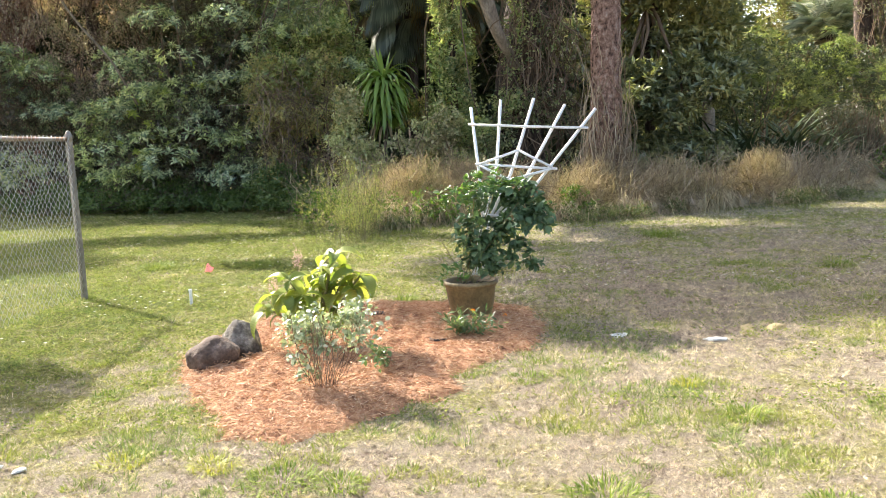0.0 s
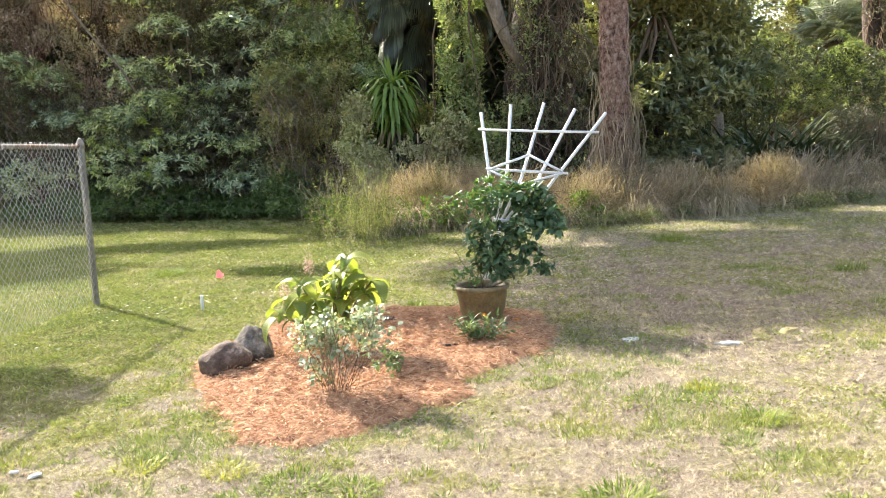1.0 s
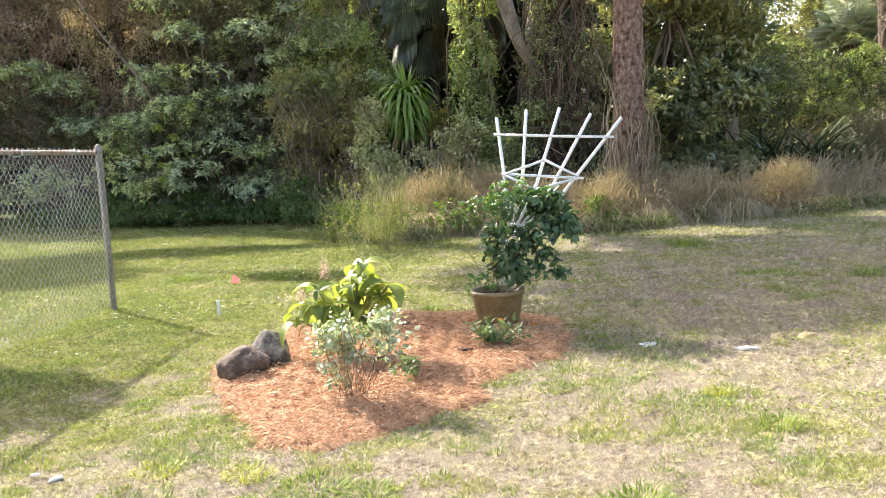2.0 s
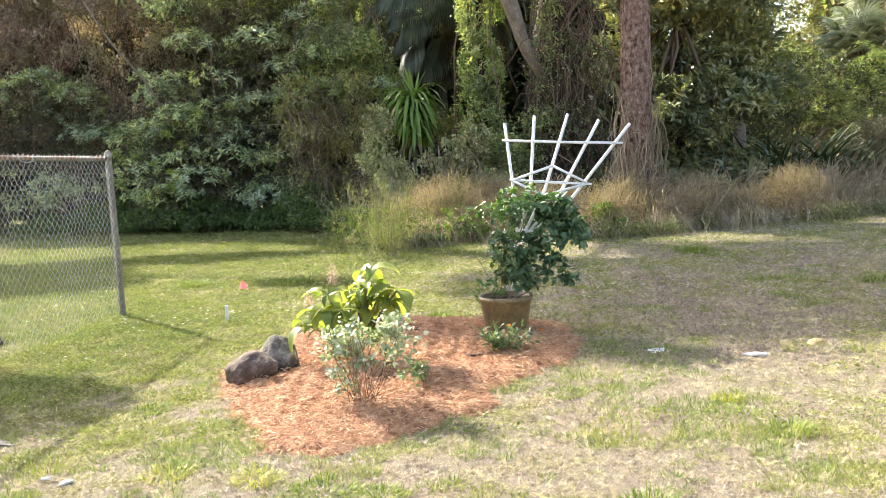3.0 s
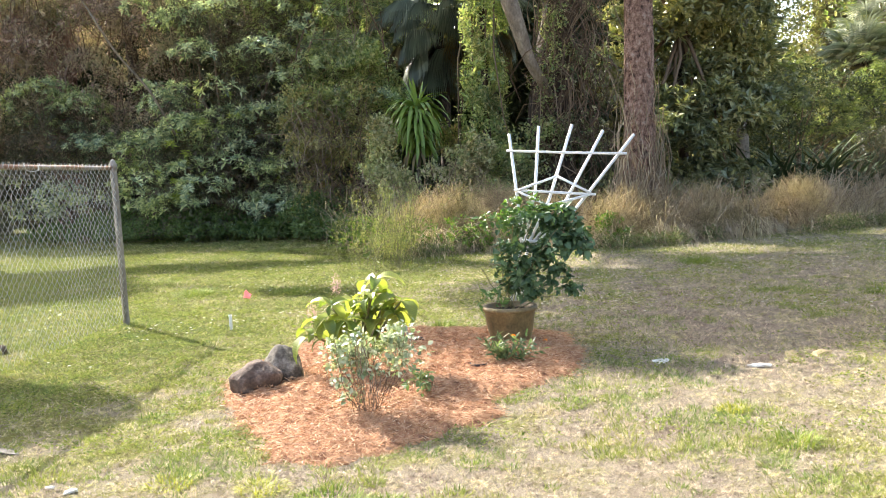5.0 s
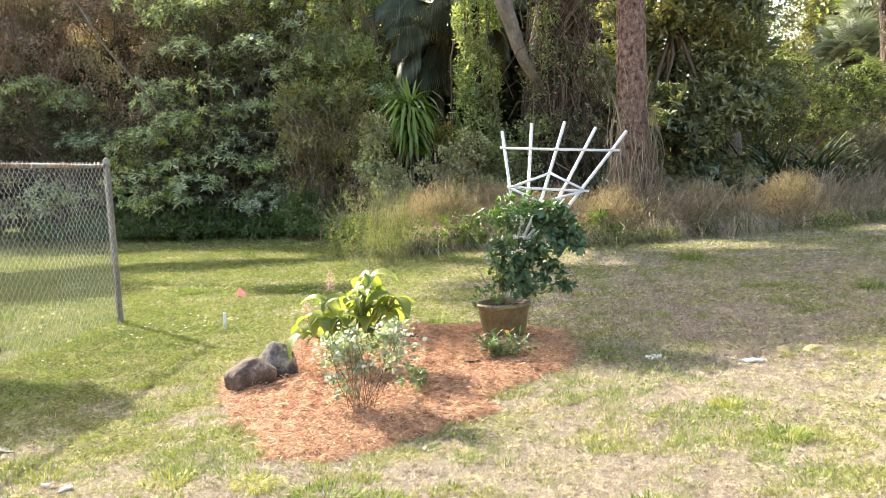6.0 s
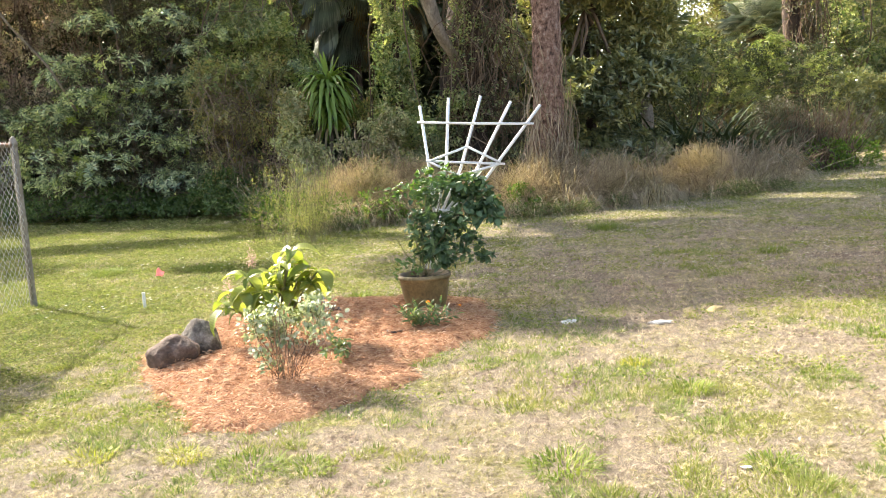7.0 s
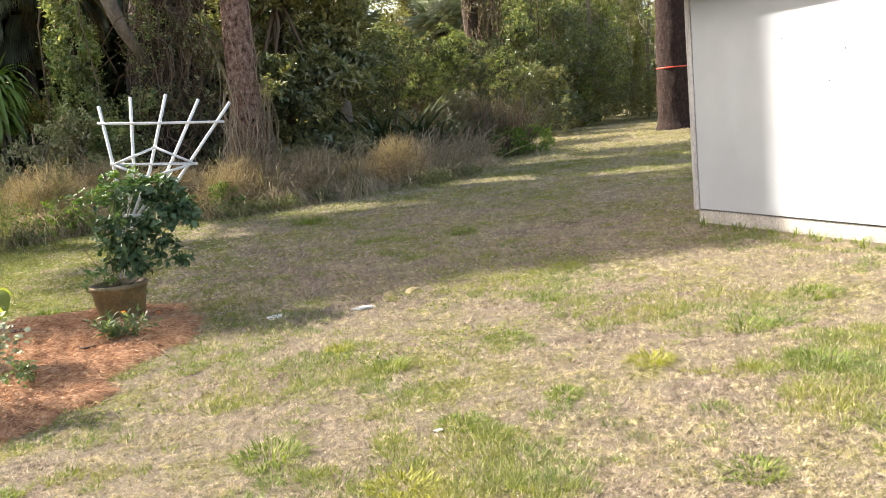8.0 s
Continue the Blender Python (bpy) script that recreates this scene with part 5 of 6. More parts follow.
def fan_palm(root, crown, spread, fronds, dead, trunk_r=0.16, group="", label="cabbage palm with a full head of fan fronds", low=-0.45, high=1.2, fan_leaf=None, reach=2.1, droop=1.3):
    t = thing("fan_palm", label, "palm", root, group)
    rx, ry, rz = crown
    np_part("trunk", trunk_geo([root, ((root[0] + rx) / 2 + 0.05, (root[1] + ry) / 2, rz / 2), (rx, ry, rz - 0.1)], [trunk_r * 1.15, trunk_r, trunk_r], 10, 0.12), M_DARKBARK, t, smooth=True)
    for material, n, lo, hi, name in ((fan_leaf or L_PALM, fronds, low, high, "frond"), (L_DEADPALM, dead, -1.5, -0.7, "dead_frond")):
        a = rng.uniform(0, 2 * math.pi, n)
        el = rng.uniform(lo, hi, n)
        way = np.stack([np.cos(a) * np.cos(el), np.sin(a) * np.cos(el), np.sin(el)], 1)
        pet = spread * rng.uniform(0.45, 0.7, n)
        hub = np.array(crown) + way * pet[:, None] - np.array([0, 0, 0.1]) * spread
        m = 26
        side = unit(np.cross(way, np.array([0, 0, 1.0])) + 1e-6)
        nrm = np.cross(side, way)
        fan = np.linspace(-reach, reach, m)[None, :, None]
        d = way[:, None] * np.cos(fan) + side[:, None] * np.sin(fan) + nrm[:, None] * (0.25 * np.cos(fan) + 0.1)
        base = np.repeat(hub[:, None], m, 1)
        L = np.repeat(spread * rng.uniform(0.55, 0.75, n)[:, None], m, 1) * (1 - 0.25 * np.abs(fan[..., 0]) / reach)
        for q in range(n):
            twist = np.repeat((nrm[q] + side[q] * 0.6)[None], m, 0)
            fan_geo = ribbon_set(base[q], d[q], L[q], 0.05 * spread, droop, 3, [0.5, 1, 0.75, 0.05], twist)
            frond = np_part(name, fan_geo, material, t)
            np_part("stalk", strands_geo(np.array([crown]), hub[q:q + 1], 0.018, 4, 0.02), M_VINE if material is L_DEADPALM else M_STEM, frond)


def build_middle():
    # two palms kept dim by the shade-coloured fan material
    fan_palm((-0.8, 20.6, 0), (-0.8, 20.4, 5.2), 1.6, 90, 20, 0.14, low=-1.5, high=0.4, fan_leaf=L_SHADEPALM, reach=1.2, droop=3.2, label="cabbage palm with hanging fans, shade put into their dark colour")
    fan_palm((0.4, 21.5, 0), (0.3, 21.4, 5.4), 1.4, 56, 14, 0.14, low=-1.4, high=0.7, fan_leaf=L_SHADEPALM, reach=1.5, droop=3.0, label="cabbage palm with hanging fans, shade put into their dark colour")
    # bright column of vine leaves beside the forked tree, its sunlight put into the colour
    tree("leafy_vine_column", "bright green vine leaves climbing a dead stem", "vine", (0.15, 16.9, 0),
         [((-0.05, 16.9, 0.9), (0.55, 0.45, 0.9)), ((0.15, 16.9, 2.0), (0.50, 0.45, 0.9)), ((0.62, 16.15, 0.9), (0.42, 0.3, 0.85)), ((0.20, 16.9, 3.1), (0.45, 0.45, 0.9)), ((0.25, 16.9, 4.2), (0.50, 0.5, 1.0)), ((0.1, 17, 5.6), (0.7, 0.6, 1.1)), ((-0.5, 16.6, 0.6), (0.6, 0.5, 0.65))],
         L_COLUMN, 3000, 10, 0.09, 0.045, trunk=[(0.2, 17.1, 0), (0.2, 17.1, 3), (0.2, 17.1, 6)], radii=[0.09, 0.07, 0.05], limbs=8, r0=0.03, spread=0.17, shell=0.5, gap=-0.3, gap_scale=2.5)
    t = thing("forked_tree", "forked tree hung with dark brown vines", "tree", (1.55, 16.8, 0))
    np_part("trunk", trunk_geo([(1.55, 16.9, 0), (1.45, 16.9, 1.0), (1.40, 16.9, 2.2), (1.75, 17.1, 4.5), (2.0, 17.3, 9)], [0.62, 0.5, 0.45, 0.33, 0.2], 16, 0.12, 30), M_DARKBARK, t, smooth=True)
    np_part("limb", trunk_geo([(1.60, 17.0, 2.3), (1.32, 16.4, 2.8), (1.02, 16.05, 3.25), (0.74, 15.9, 4.2), (0.15, 16.0, 6.0), (-0.8, 16.5, 8.5)], [0.10, 0.09, 0.11, 0.16, 0.15, 0.1], 12, 0.07, 30), M_GREYBARK, t, "smooth pale leaning limb", smooth=True)
    hang(1.2, 2.45, 16.05, 16.7, 0.8, 6.0, 330, 0.008, M_TWIG, t, 0.28, (0.6, 2.2))
    np_part("vine_leaves", crown_geo([((1.9, 16.5, 4.6), (0.75, 0.5, 1.5)), ((1.75, 16.4, 2.9), (0.75, 0.45, 1.2)), ((1.6, 16.3, 1.2), (0.95, 0.5, 1.1)), ((0.95, 16.4, 1.3), (0.4, 0.4, 1.1))], 1300, 8, 0.075, 0.042, spread=0.17, shell=0.6, gap=-0.1, gap_scale=2.5), L_LIGHT, t, "small dull vine leaves", kind="stuff")
    np_part("bright_leaves", crown_geo([((1.35, 16.1, 1.95), (0.22, 0.2, 0.22)), ((0.75, 16.3, 1.2), (0.3, 0.25, 0.5))], 90, 8, 0.11, 0.05, spread=0.1, gap=-2), L_LIGHT, t, kind="stuff")
    blobs = [((-1.5, 18.2, 10.2), (2.0, 1.8, 1.3)), ((1.5, 18.0, 10.5), (2.4, 2.0, 1.5)), ((-4.0, 18.8, 10.0), (2.0, 1.7, 1.2)), ((3.4, 18.8, 9.5), (2.0, 2.0, 1.3))]
    np_part("crown", crown_geo(blobs, 2600, 10, 0.2, 0.09, spread=0.35, shell=0.9, gap=-0.6), L_CANOPY, t, kind="stuff")
    # pine
    p = thing("pine_tree", "tall pine with flaky reddish bark and dry vines", "pine", (2.75, 14.8, 0))
    np_part("trunk", trunk_geo([(2.72, 14.8, 0), (2.74, 14.8, 0.8), (2.78, 14.8, 2.2), (2.83, 14.85, 4.2), (2.95, 15, 13)], [0.34, 0.28, 0.255, 0.235, 0.14], 28, 0.05, 60), M_BARK, p, smooth=True)
    n = 640
    a = rng.uniform(math.pi * 0.9, math.pi * 2.1, n)
    z0, zz = np.zeros(n), rng.gamma(2.0, 0.36, n) + 0.15
    zz = np.minimum(zz, 4.5)
    b = a + rng.normal(0, 0.35, n)
    s = np.stack([2.74 + np.cos(a) * rng.uniform(0.30, 0.48, n), 14.8 + np.sin(a) * rng.uniform(0.30, 0.48, n), rng.uniform(0, 0.5, n) * zz], 1)
    e = np.stack([2.78 + np.cos(b) * rng.uniform(0.25, 0.34, n), 14.8 + np.sin(b) * rng.uniform(0.25, 0.34, n), zz], 1)
    np_part("dry_vines", strands_geo(s, e, rng.uniform(0.004, 0.009, n), 8, 0.12), M_DRYSTEM, p, "tangle of dry grey-brown vine stems", kind="stuff")
    np_part("crown", crown_geo([((2.4, 15.5, 12.6), (1.9, 1.9, 1.2)), ((4.0, 15.2, 13.6), (1.8, 1.8, 1.2))], 1200, 14, 0.24, 0.02, spread=0.3, shell=0.9), L_CANOPY, p, kind="stuff")


def build_right_wood():
    tree("glossy_shrub", "tall dark green shrub with broad glossy leaves", "shrub", (4.2, 17.4, 0),
         [((3.9, 17.0, 1.2), (0.85, 0.7, 1.3)), ((4.9, 17.3, 1.2), (0.9, 0.8, 1.2)), ((4.1, 17.5, 3.0), (1.0, 0.8, 1.3)), ((3.7, 17.6, 4.8), (1.1, 0.9, 1.3)), ((5.0, 17.9, 4.6), (1.2, 0.9, 1.3)), ((5.6, 18.2, 2.4), (0.9, 0.8, 1.1)), ((4.2, 16.8, 0.4), (1.2, 0.6, 0.5)), ((3.2, 16.6, 0.5), (0.6, 0.5, 0.6)), ((4.8, 18.6, 3.3), (1.2, 0.7, 1.5)), ((3.4, 18.4, 2.6), (0.8, 0.6, 1.6))],
         L_DARK, 4600, 10, 0.16, 0.08, trunk=[(4.3, 17.8, 0), (4.2, 17.9, 2), (4.3, 18, 4)], radii=[0.12, 0.1, 0.07], limbs=12, spread=0.16, shell=0.6, gap=-2, subs=150, sub_r=0.4)
    tree("overhanging_tree", "tall tree with dark leaves and mossy limbs", "tree", (6.6, 21.5, 0),
         [((6.2, 21.3, 5.6), (1.5, 1.2, 1.2)), ((7.4, 21.2, 6.4), (1.9, 1.2, 1.0)), ((5.2, 21.4, 7.0), (1.9, 1.3, 1.3)), ((8.2, 21.4, 6.6), (1.3, 1.0, 0.9)), ((6.9, 21.2, 4.6), (0.9, 0.8, 0.8))],
         L_DARK, 2000, 9, 0.15, 0.07, trunk=[(6.6, 21.5, 0), (6.5, 21.5, 2.5), (6.8, 21.5, 5.5)], radii=[0.17, 0.14, 0.09], bark=M_GREYBARK, limbs=10, spread=0.22, shell=0.7, gap=-0.2, gap_scale=1.8)
    # L_INNER filler paints the dark hollows behind the lighter whorls
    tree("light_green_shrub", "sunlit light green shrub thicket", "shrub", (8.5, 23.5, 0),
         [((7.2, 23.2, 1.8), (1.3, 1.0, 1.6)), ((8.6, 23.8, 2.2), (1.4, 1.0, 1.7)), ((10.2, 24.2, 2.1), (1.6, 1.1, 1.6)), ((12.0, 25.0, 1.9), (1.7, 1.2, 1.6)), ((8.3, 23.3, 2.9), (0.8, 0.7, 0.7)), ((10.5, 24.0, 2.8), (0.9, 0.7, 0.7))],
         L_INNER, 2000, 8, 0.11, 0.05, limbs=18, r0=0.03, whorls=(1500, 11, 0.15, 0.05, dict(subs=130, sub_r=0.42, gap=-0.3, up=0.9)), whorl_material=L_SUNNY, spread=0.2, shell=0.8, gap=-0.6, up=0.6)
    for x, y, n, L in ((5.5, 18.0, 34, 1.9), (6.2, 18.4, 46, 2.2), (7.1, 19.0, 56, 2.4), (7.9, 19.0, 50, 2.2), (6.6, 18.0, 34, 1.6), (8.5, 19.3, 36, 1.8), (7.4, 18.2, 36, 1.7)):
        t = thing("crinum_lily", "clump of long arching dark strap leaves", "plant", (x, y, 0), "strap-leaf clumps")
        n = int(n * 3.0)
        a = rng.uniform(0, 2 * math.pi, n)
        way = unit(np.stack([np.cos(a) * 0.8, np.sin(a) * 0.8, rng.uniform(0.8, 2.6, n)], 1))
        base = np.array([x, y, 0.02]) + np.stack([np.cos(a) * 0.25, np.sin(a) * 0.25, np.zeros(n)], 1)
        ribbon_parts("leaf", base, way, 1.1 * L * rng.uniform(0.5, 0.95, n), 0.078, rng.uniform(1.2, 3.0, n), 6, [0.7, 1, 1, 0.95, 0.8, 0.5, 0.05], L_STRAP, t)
    t = tree("twiggy_bush", "brown twiggy bush with a leafy green foot", "shrub", (9.8, 19.6, 0),
             [((9.0, 19.5, 0.9), (0.8, 0.7, 0.8)), ((10.1, 19.8, 0.95), (0.9, 0.8, 0.85)), ((9.5, 20.0, 1.2), (0.8, 0.7, 0.6))],
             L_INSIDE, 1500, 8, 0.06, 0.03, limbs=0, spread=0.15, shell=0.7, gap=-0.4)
    n = 700
    s = np.stack([rng.uniform(8.6, 10.6, n), rng.uniform(19.0, 20.2, n), np.zeros(n)], 1)
    e = s + np.stack([rng.normal(0, 0.45, n), rng.normal(0, 0.3, n), rng.uniform(0.5, 1.6, n)], 1)
    np_part("twig_mass", strands_geo(s, e, 0.006, 6, 0.12), M_VINE, t, kind="stuff")
    np_part("green_foot", crown_geo([((10.8, 19.6, 0.3), (0.7, 0.5, 0.45)), ((9.9, 19.0, 0.3), (0.6, 0.4, 0.4))], 260, 9, 0.11, 0.045, spread=0.15, gap=-0.8), L_WEED, t, kind="stuff")
    tree("path_edge_shrub", "low grey-green shrub at the edge of the path", "shrub", (15.2, 33.5, 0),
         [((14.6, 33.5, 0.5), (1.4, 0.7, 0.6)), ((16.8, 34.0, 0.5), (1.5, 0.8, 0.7)), ((19.4, 34.8, 0.5), (1.8, 0.8, 0.7)), ((22.4, 35.5, 0.5), (2.0, 0.8, 0.7)), ((25.6, 36.5, 0.9), (2.2, 1.0, 1.1)), ((29.4, 38, 1.0), (2.4, 1.0, 1.3))],
         L_DARK, 2300, 8, 0.13, 0.06, limbs=8, spread=0.2, shell=0.7, gap=-1)
    fan_palm((15.9, 36, 0), (15.8, 36, 5.35), 1.5, 56, 18, 0.25, "far palms")
    fan_palm((12.6, 38, 0), (12.5, 38, 5.9), 1.2, 26, 20, 0.22, "far palms", "cabbage palm with drooping greyish fans")
    fan_palm((17.6, 39, 0), (17.6, 39, 6.8), 1.4, 44, 16, 0.25, "far palms")
    # vine-clad tree towards the path
    t = tree("vine_clad_tree", "tall dark tree wrapped in vines", "tree", (14.3, 29.5, 0),
             [((14.6, 29.3, 6.0), (0.9, 0.9, 2.2)), ((15.2, 29.5, 8.4), (1.6, 1.3, 1.5)), ((16.8, 29.8, 7.6), (1.6, 1.3, 1.6)), ((14.6, 29.3, 2.8), (0.8, 0.8, 2.2))],
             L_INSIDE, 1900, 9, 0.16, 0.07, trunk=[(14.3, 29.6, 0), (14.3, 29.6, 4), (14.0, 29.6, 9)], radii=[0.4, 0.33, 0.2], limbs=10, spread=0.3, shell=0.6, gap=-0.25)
    hang(13.9, 15.4, 28.6, 29.4, 3, 8, 90, 0.010, M_TWIG, t, 0.2)
    tree("round_tree", "bushy light green tree beside the path", "tree", (20.5, 36, 0),
         [((20.0, 36, 3.0), (2.4, 1.8, 2.4)), ((22.2, 37, 3.2), (2.2, 1.8, 2.6)), ((20.8, 36.5, 5.4), (2.0, 1.6, 1.6)), ((24.5, 38, 3.4), (2.4, 1.8, 2.6))],
         L_LIGHT, 3000, 9, 0.2, 0.09, limbs=12, r0=0.08, spread=0.35, shell=0.5, gap=-0.3)
    # sunlight on these far trees comes from the bright L_SUNLIT colour
    for x, y, h, n in ((27.0, 41.0, 7.5, 1500), (31.0, 43.0, 8.5, 1500), (29.0, 47.0, 9.5, 1500), (24.0, 43.5, 8.5, 1000)):
        t = tree("sunlit_tree", "open tree hung with pale moss beyond the path, sunlight put into its leaf colour", "tree", (x, y, 0),
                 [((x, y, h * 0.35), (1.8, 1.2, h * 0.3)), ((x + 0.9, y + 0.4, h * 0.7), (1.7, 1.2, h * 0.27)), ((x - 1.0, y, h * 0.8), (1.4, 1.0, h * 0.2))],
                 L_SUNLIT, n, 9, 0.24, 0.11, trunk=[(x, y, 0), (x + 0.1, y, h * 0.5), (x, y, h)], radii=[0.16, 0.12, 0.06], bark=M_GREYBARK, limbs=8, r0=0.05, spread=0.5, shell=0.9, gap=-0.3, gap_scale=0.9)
        hang(x - 1.8, x + 1.8, y - 1.3, y - 0.6, 3.0, h, 60, 0.022, M_MOSS, t, 0.25, (0.8, 2.4), "hanging_moss")
    tree("dark_path_shrub", "dark green shrub at the bend of the path", "shrub", (16.5, 29.5, 0),
         [((16.2, 29.5, 1.3), (1.6, 1.2, 1.4)), ((17.8, 31, 1.3), (1.6, 1.2, 1.4))], L_DARK, 1100, 9, 0.17, 0.08, limbs=8, spread=0.25, shell=0.5, gap=-0.4)
    # thick trunk with a band of marker tape
    t = thing("taped_tree", "thick dark pine trunk with a red tape band", "pine", (18.3, 22.9, 0))
    np_part("trunk", trunk_geo([(18.3, 22.95, -0.05), (18.27, 22.95, 0.35), (18.27, 22.95, 2.2), (18.33, 23, 4.4), (18.6, 23.3, 13)], [0.72, 0.58, 0.53, 0.49, 0.3], 30, 0.06, 60), M_TAPEBARK, t, smooth=True)
    part("tape", lathe_bm([(0.545, 2.0), (0.556, 2.004), (0.556, 2.038), (0.545, 2.042)], 40, (18.27, 22.95, 0)), M_TAPE, t, "narrow orange-red tape", smooth=True)
    np_part("crown", crown_geo([((18.0, 23.3, 12.5), (3.0, 2.6, 1.8)), ((20.5, 23.8, 13.5), (2.6, 2.2, 1.6))], 1800, 12, 0.28, 0.03, spread=0.4, shell=0.9), L_CANOPY, t, kind="stuff")


def band_front(x):
    return np.interp(x, [-2.6, -1.9, -1.2, 0, 2, 3, 4, 4.8, 5.9, 7.0, 8.0, 9.2], [14.5, 13.2, 12.7, 13.3, 12.8, 13.0, 13.5, 13.6, 14.1, 14.9, 16.3, 18.2])


def build_grass_band():
    n_t = 520
    x = rng.uniform(-1.2, 9.0, n_t)
    depth = np.where(x < 2.2, 2.0, 2.6)
    y = band_front(x) + 0.2 + rng.random(n_t) * depth
    per = 72
    n = n_t * per
    s = np.repeat(rng.uniform(0.5, 1.3, n_t), per)
    a = rng.uniform(0, 2 * math.pi, n)
    r = 0.16 * np.sqrt(rng.random(n))
    cx, cy = np.repeat(x, per), np.repeat(y, per)
    base = np.stack([cx + r * np.cos(a), cy + r * np.sin(a), np.zeros(n)], 1)
    sweep = np.repeat(rng.normal(0, 0.25, (n_t, 2)), per, 0)
    way = unit(np.stack([np.cos(a) * rng.uniform(0, 1.1, n) + 1.4 * sweep[:, 0], np.sin(a) * rng.uniform(0, 1.1, n) + 1.4 * sweep[:, 1], np.ones(n)], 1))
    L = s * rng.uniform(0.45, 1.3, n) * np.interp(cx, [3.5, 5.0, 6.5, 8.0], [1.0, 0.78, 0.62, 0.6])
    ob = np_part("tall_grass", ribbon_set(base, way, L, 0.0095, rng.uniform(2.0, 4.8, n), 4), L_GRASS)
    tagged(ob, "band of tall dry tussock grass at the wood's edge", "grass", kind="stuff")
    blobs = []
    for x in np.arange(-1.2, 8.8, 0.36):
        h = rng.uniform(0.26, 0.52) * float(np.interp(x, [3.5, 5.0, 6.5, 8.0], [1.0, 0.8, 0.68, 0.65]))
        blobs.append(((x, band_front(x) + rng.uniform(0.45, 1.9), h * 0.9), (rng.uniform(0.3, 0.5), 0.4, h)))
    ob = np_part("dry_thatch", crown_geo(blobs, 6500, 10, 0.20, 0.0075, spread=0.34, shell=0.8, gap=-0.9, up=0.9, bend=0.05), L_THATCH)
    tagged(ob, "matted dry brown grass heads over the tussocks", "dry grass", kind="stuff")
    m = 1500
    x = rng.uniform(-2.4, 8.6, m)
    s0 = np.stack([x, band_front(x) + rng.uniform(0.2, 2.2, m), np.zeros(m)], 1)
    s1 = s0 + np.stack([rng.normal(0, 0.45, m), rng.normal(0, 0.35, m), rng.uniform(0.3, 1.0, m)], 1)
    ob = np_part("dead_stems", strands_geo(s0, s1, rng.uniform(0.002, 0.0045, m), 6, 0.12), M_DRYSTEM)
    tagged(ob, "tangled dead stems standing in the dry grass", "dry stems", kind="stuff")
    t = tree("weed_patch", "patch of leafy weeds among the dry grass", "weeds", (-1.0, 13.2, 0),
             [((-1.2, 12.9, 0.25), (0.7, 0.4, 0.35)), ((-0.2, 13.2, 0.25), (0.6, 0.4, 0.3)), ((1.9, 13.0, 0.25), (0.35, 0.3, 0.3)), ((-1.9, 13.6, 0.3), (0.5, 0.4, 0.4)), ((0.7, 13.2, 0.2), (0.4, 0.3, 0.25))],
             L_WEED, 420, 7, 0.07, 0.035, limbs=20, r0=0.008, spread=0.1, shell=0.9, gap=-0.6)
    for i in range(10):
        x = -0.9 + 0.95 * i + rng.uniform(-0.2, 0.2)
        y = float(band_front(x)) + rng.uniform(-0.15, 0.1)
        at, radii = (x, y, 0.08), (rng.uniform(0.25, 0.5), 0.2, rng.uniform(0.08, 0.18))
        t = thing("edge_weed", "low green weeds along the foot of the dry grass", "weeds", (x, y, 0), "weeds along the dry grass")
        for _ in range(4):
            np_part("runner", limbs_geo((x, y, 0.01), [(at, radii)], 1, 0.006), M_STEM, t)
        np_part("leaves", crown_geo([(at, radii)], 70, 7, 0.06, 0.022, spread=0.16, shell=0.9, gap=-0.3, low=-0.1), L_EDGE, t, kind="stuff")
    # wispy weed
    w = thing("wispy_weed", "tall feathery yellow-green weed in the lawn", "weed", (-1.2, 11.6, 0))
    n = 120
    s = np.stack([rng.normal(-1.2, 0.26, n), rng.normal(11.7, 0.25, n), np.zeros(n)], 1)
    e = s + np.stack([rng.normal(0, 0.22, n), rng.normal(0, 0.2, n), rng.uniform(0.35, 1.2, n)], 1)
    np_part("stalk_mass", strands_geo(s, e, 0.0025, 6, 0.03), M_STEM, w, kind="stuff")
    m = 30
    u = rng.uniform(0.3, 1.0, (n * m, 1))
    q = np.repeat(s, m, 0) * (1 - u) + np.repeat(e, m, 0) * u + rng.normal(0, 0.02, (n * m, 3))
    np_part("feathery_foliage", leaf_set(q, unit(sphere_ways(n * m) + np.array([0, 0, 0.4])), sphere_ways(n * m), 0.045, 0.008), L_FEATHER, w, kind="stuff")


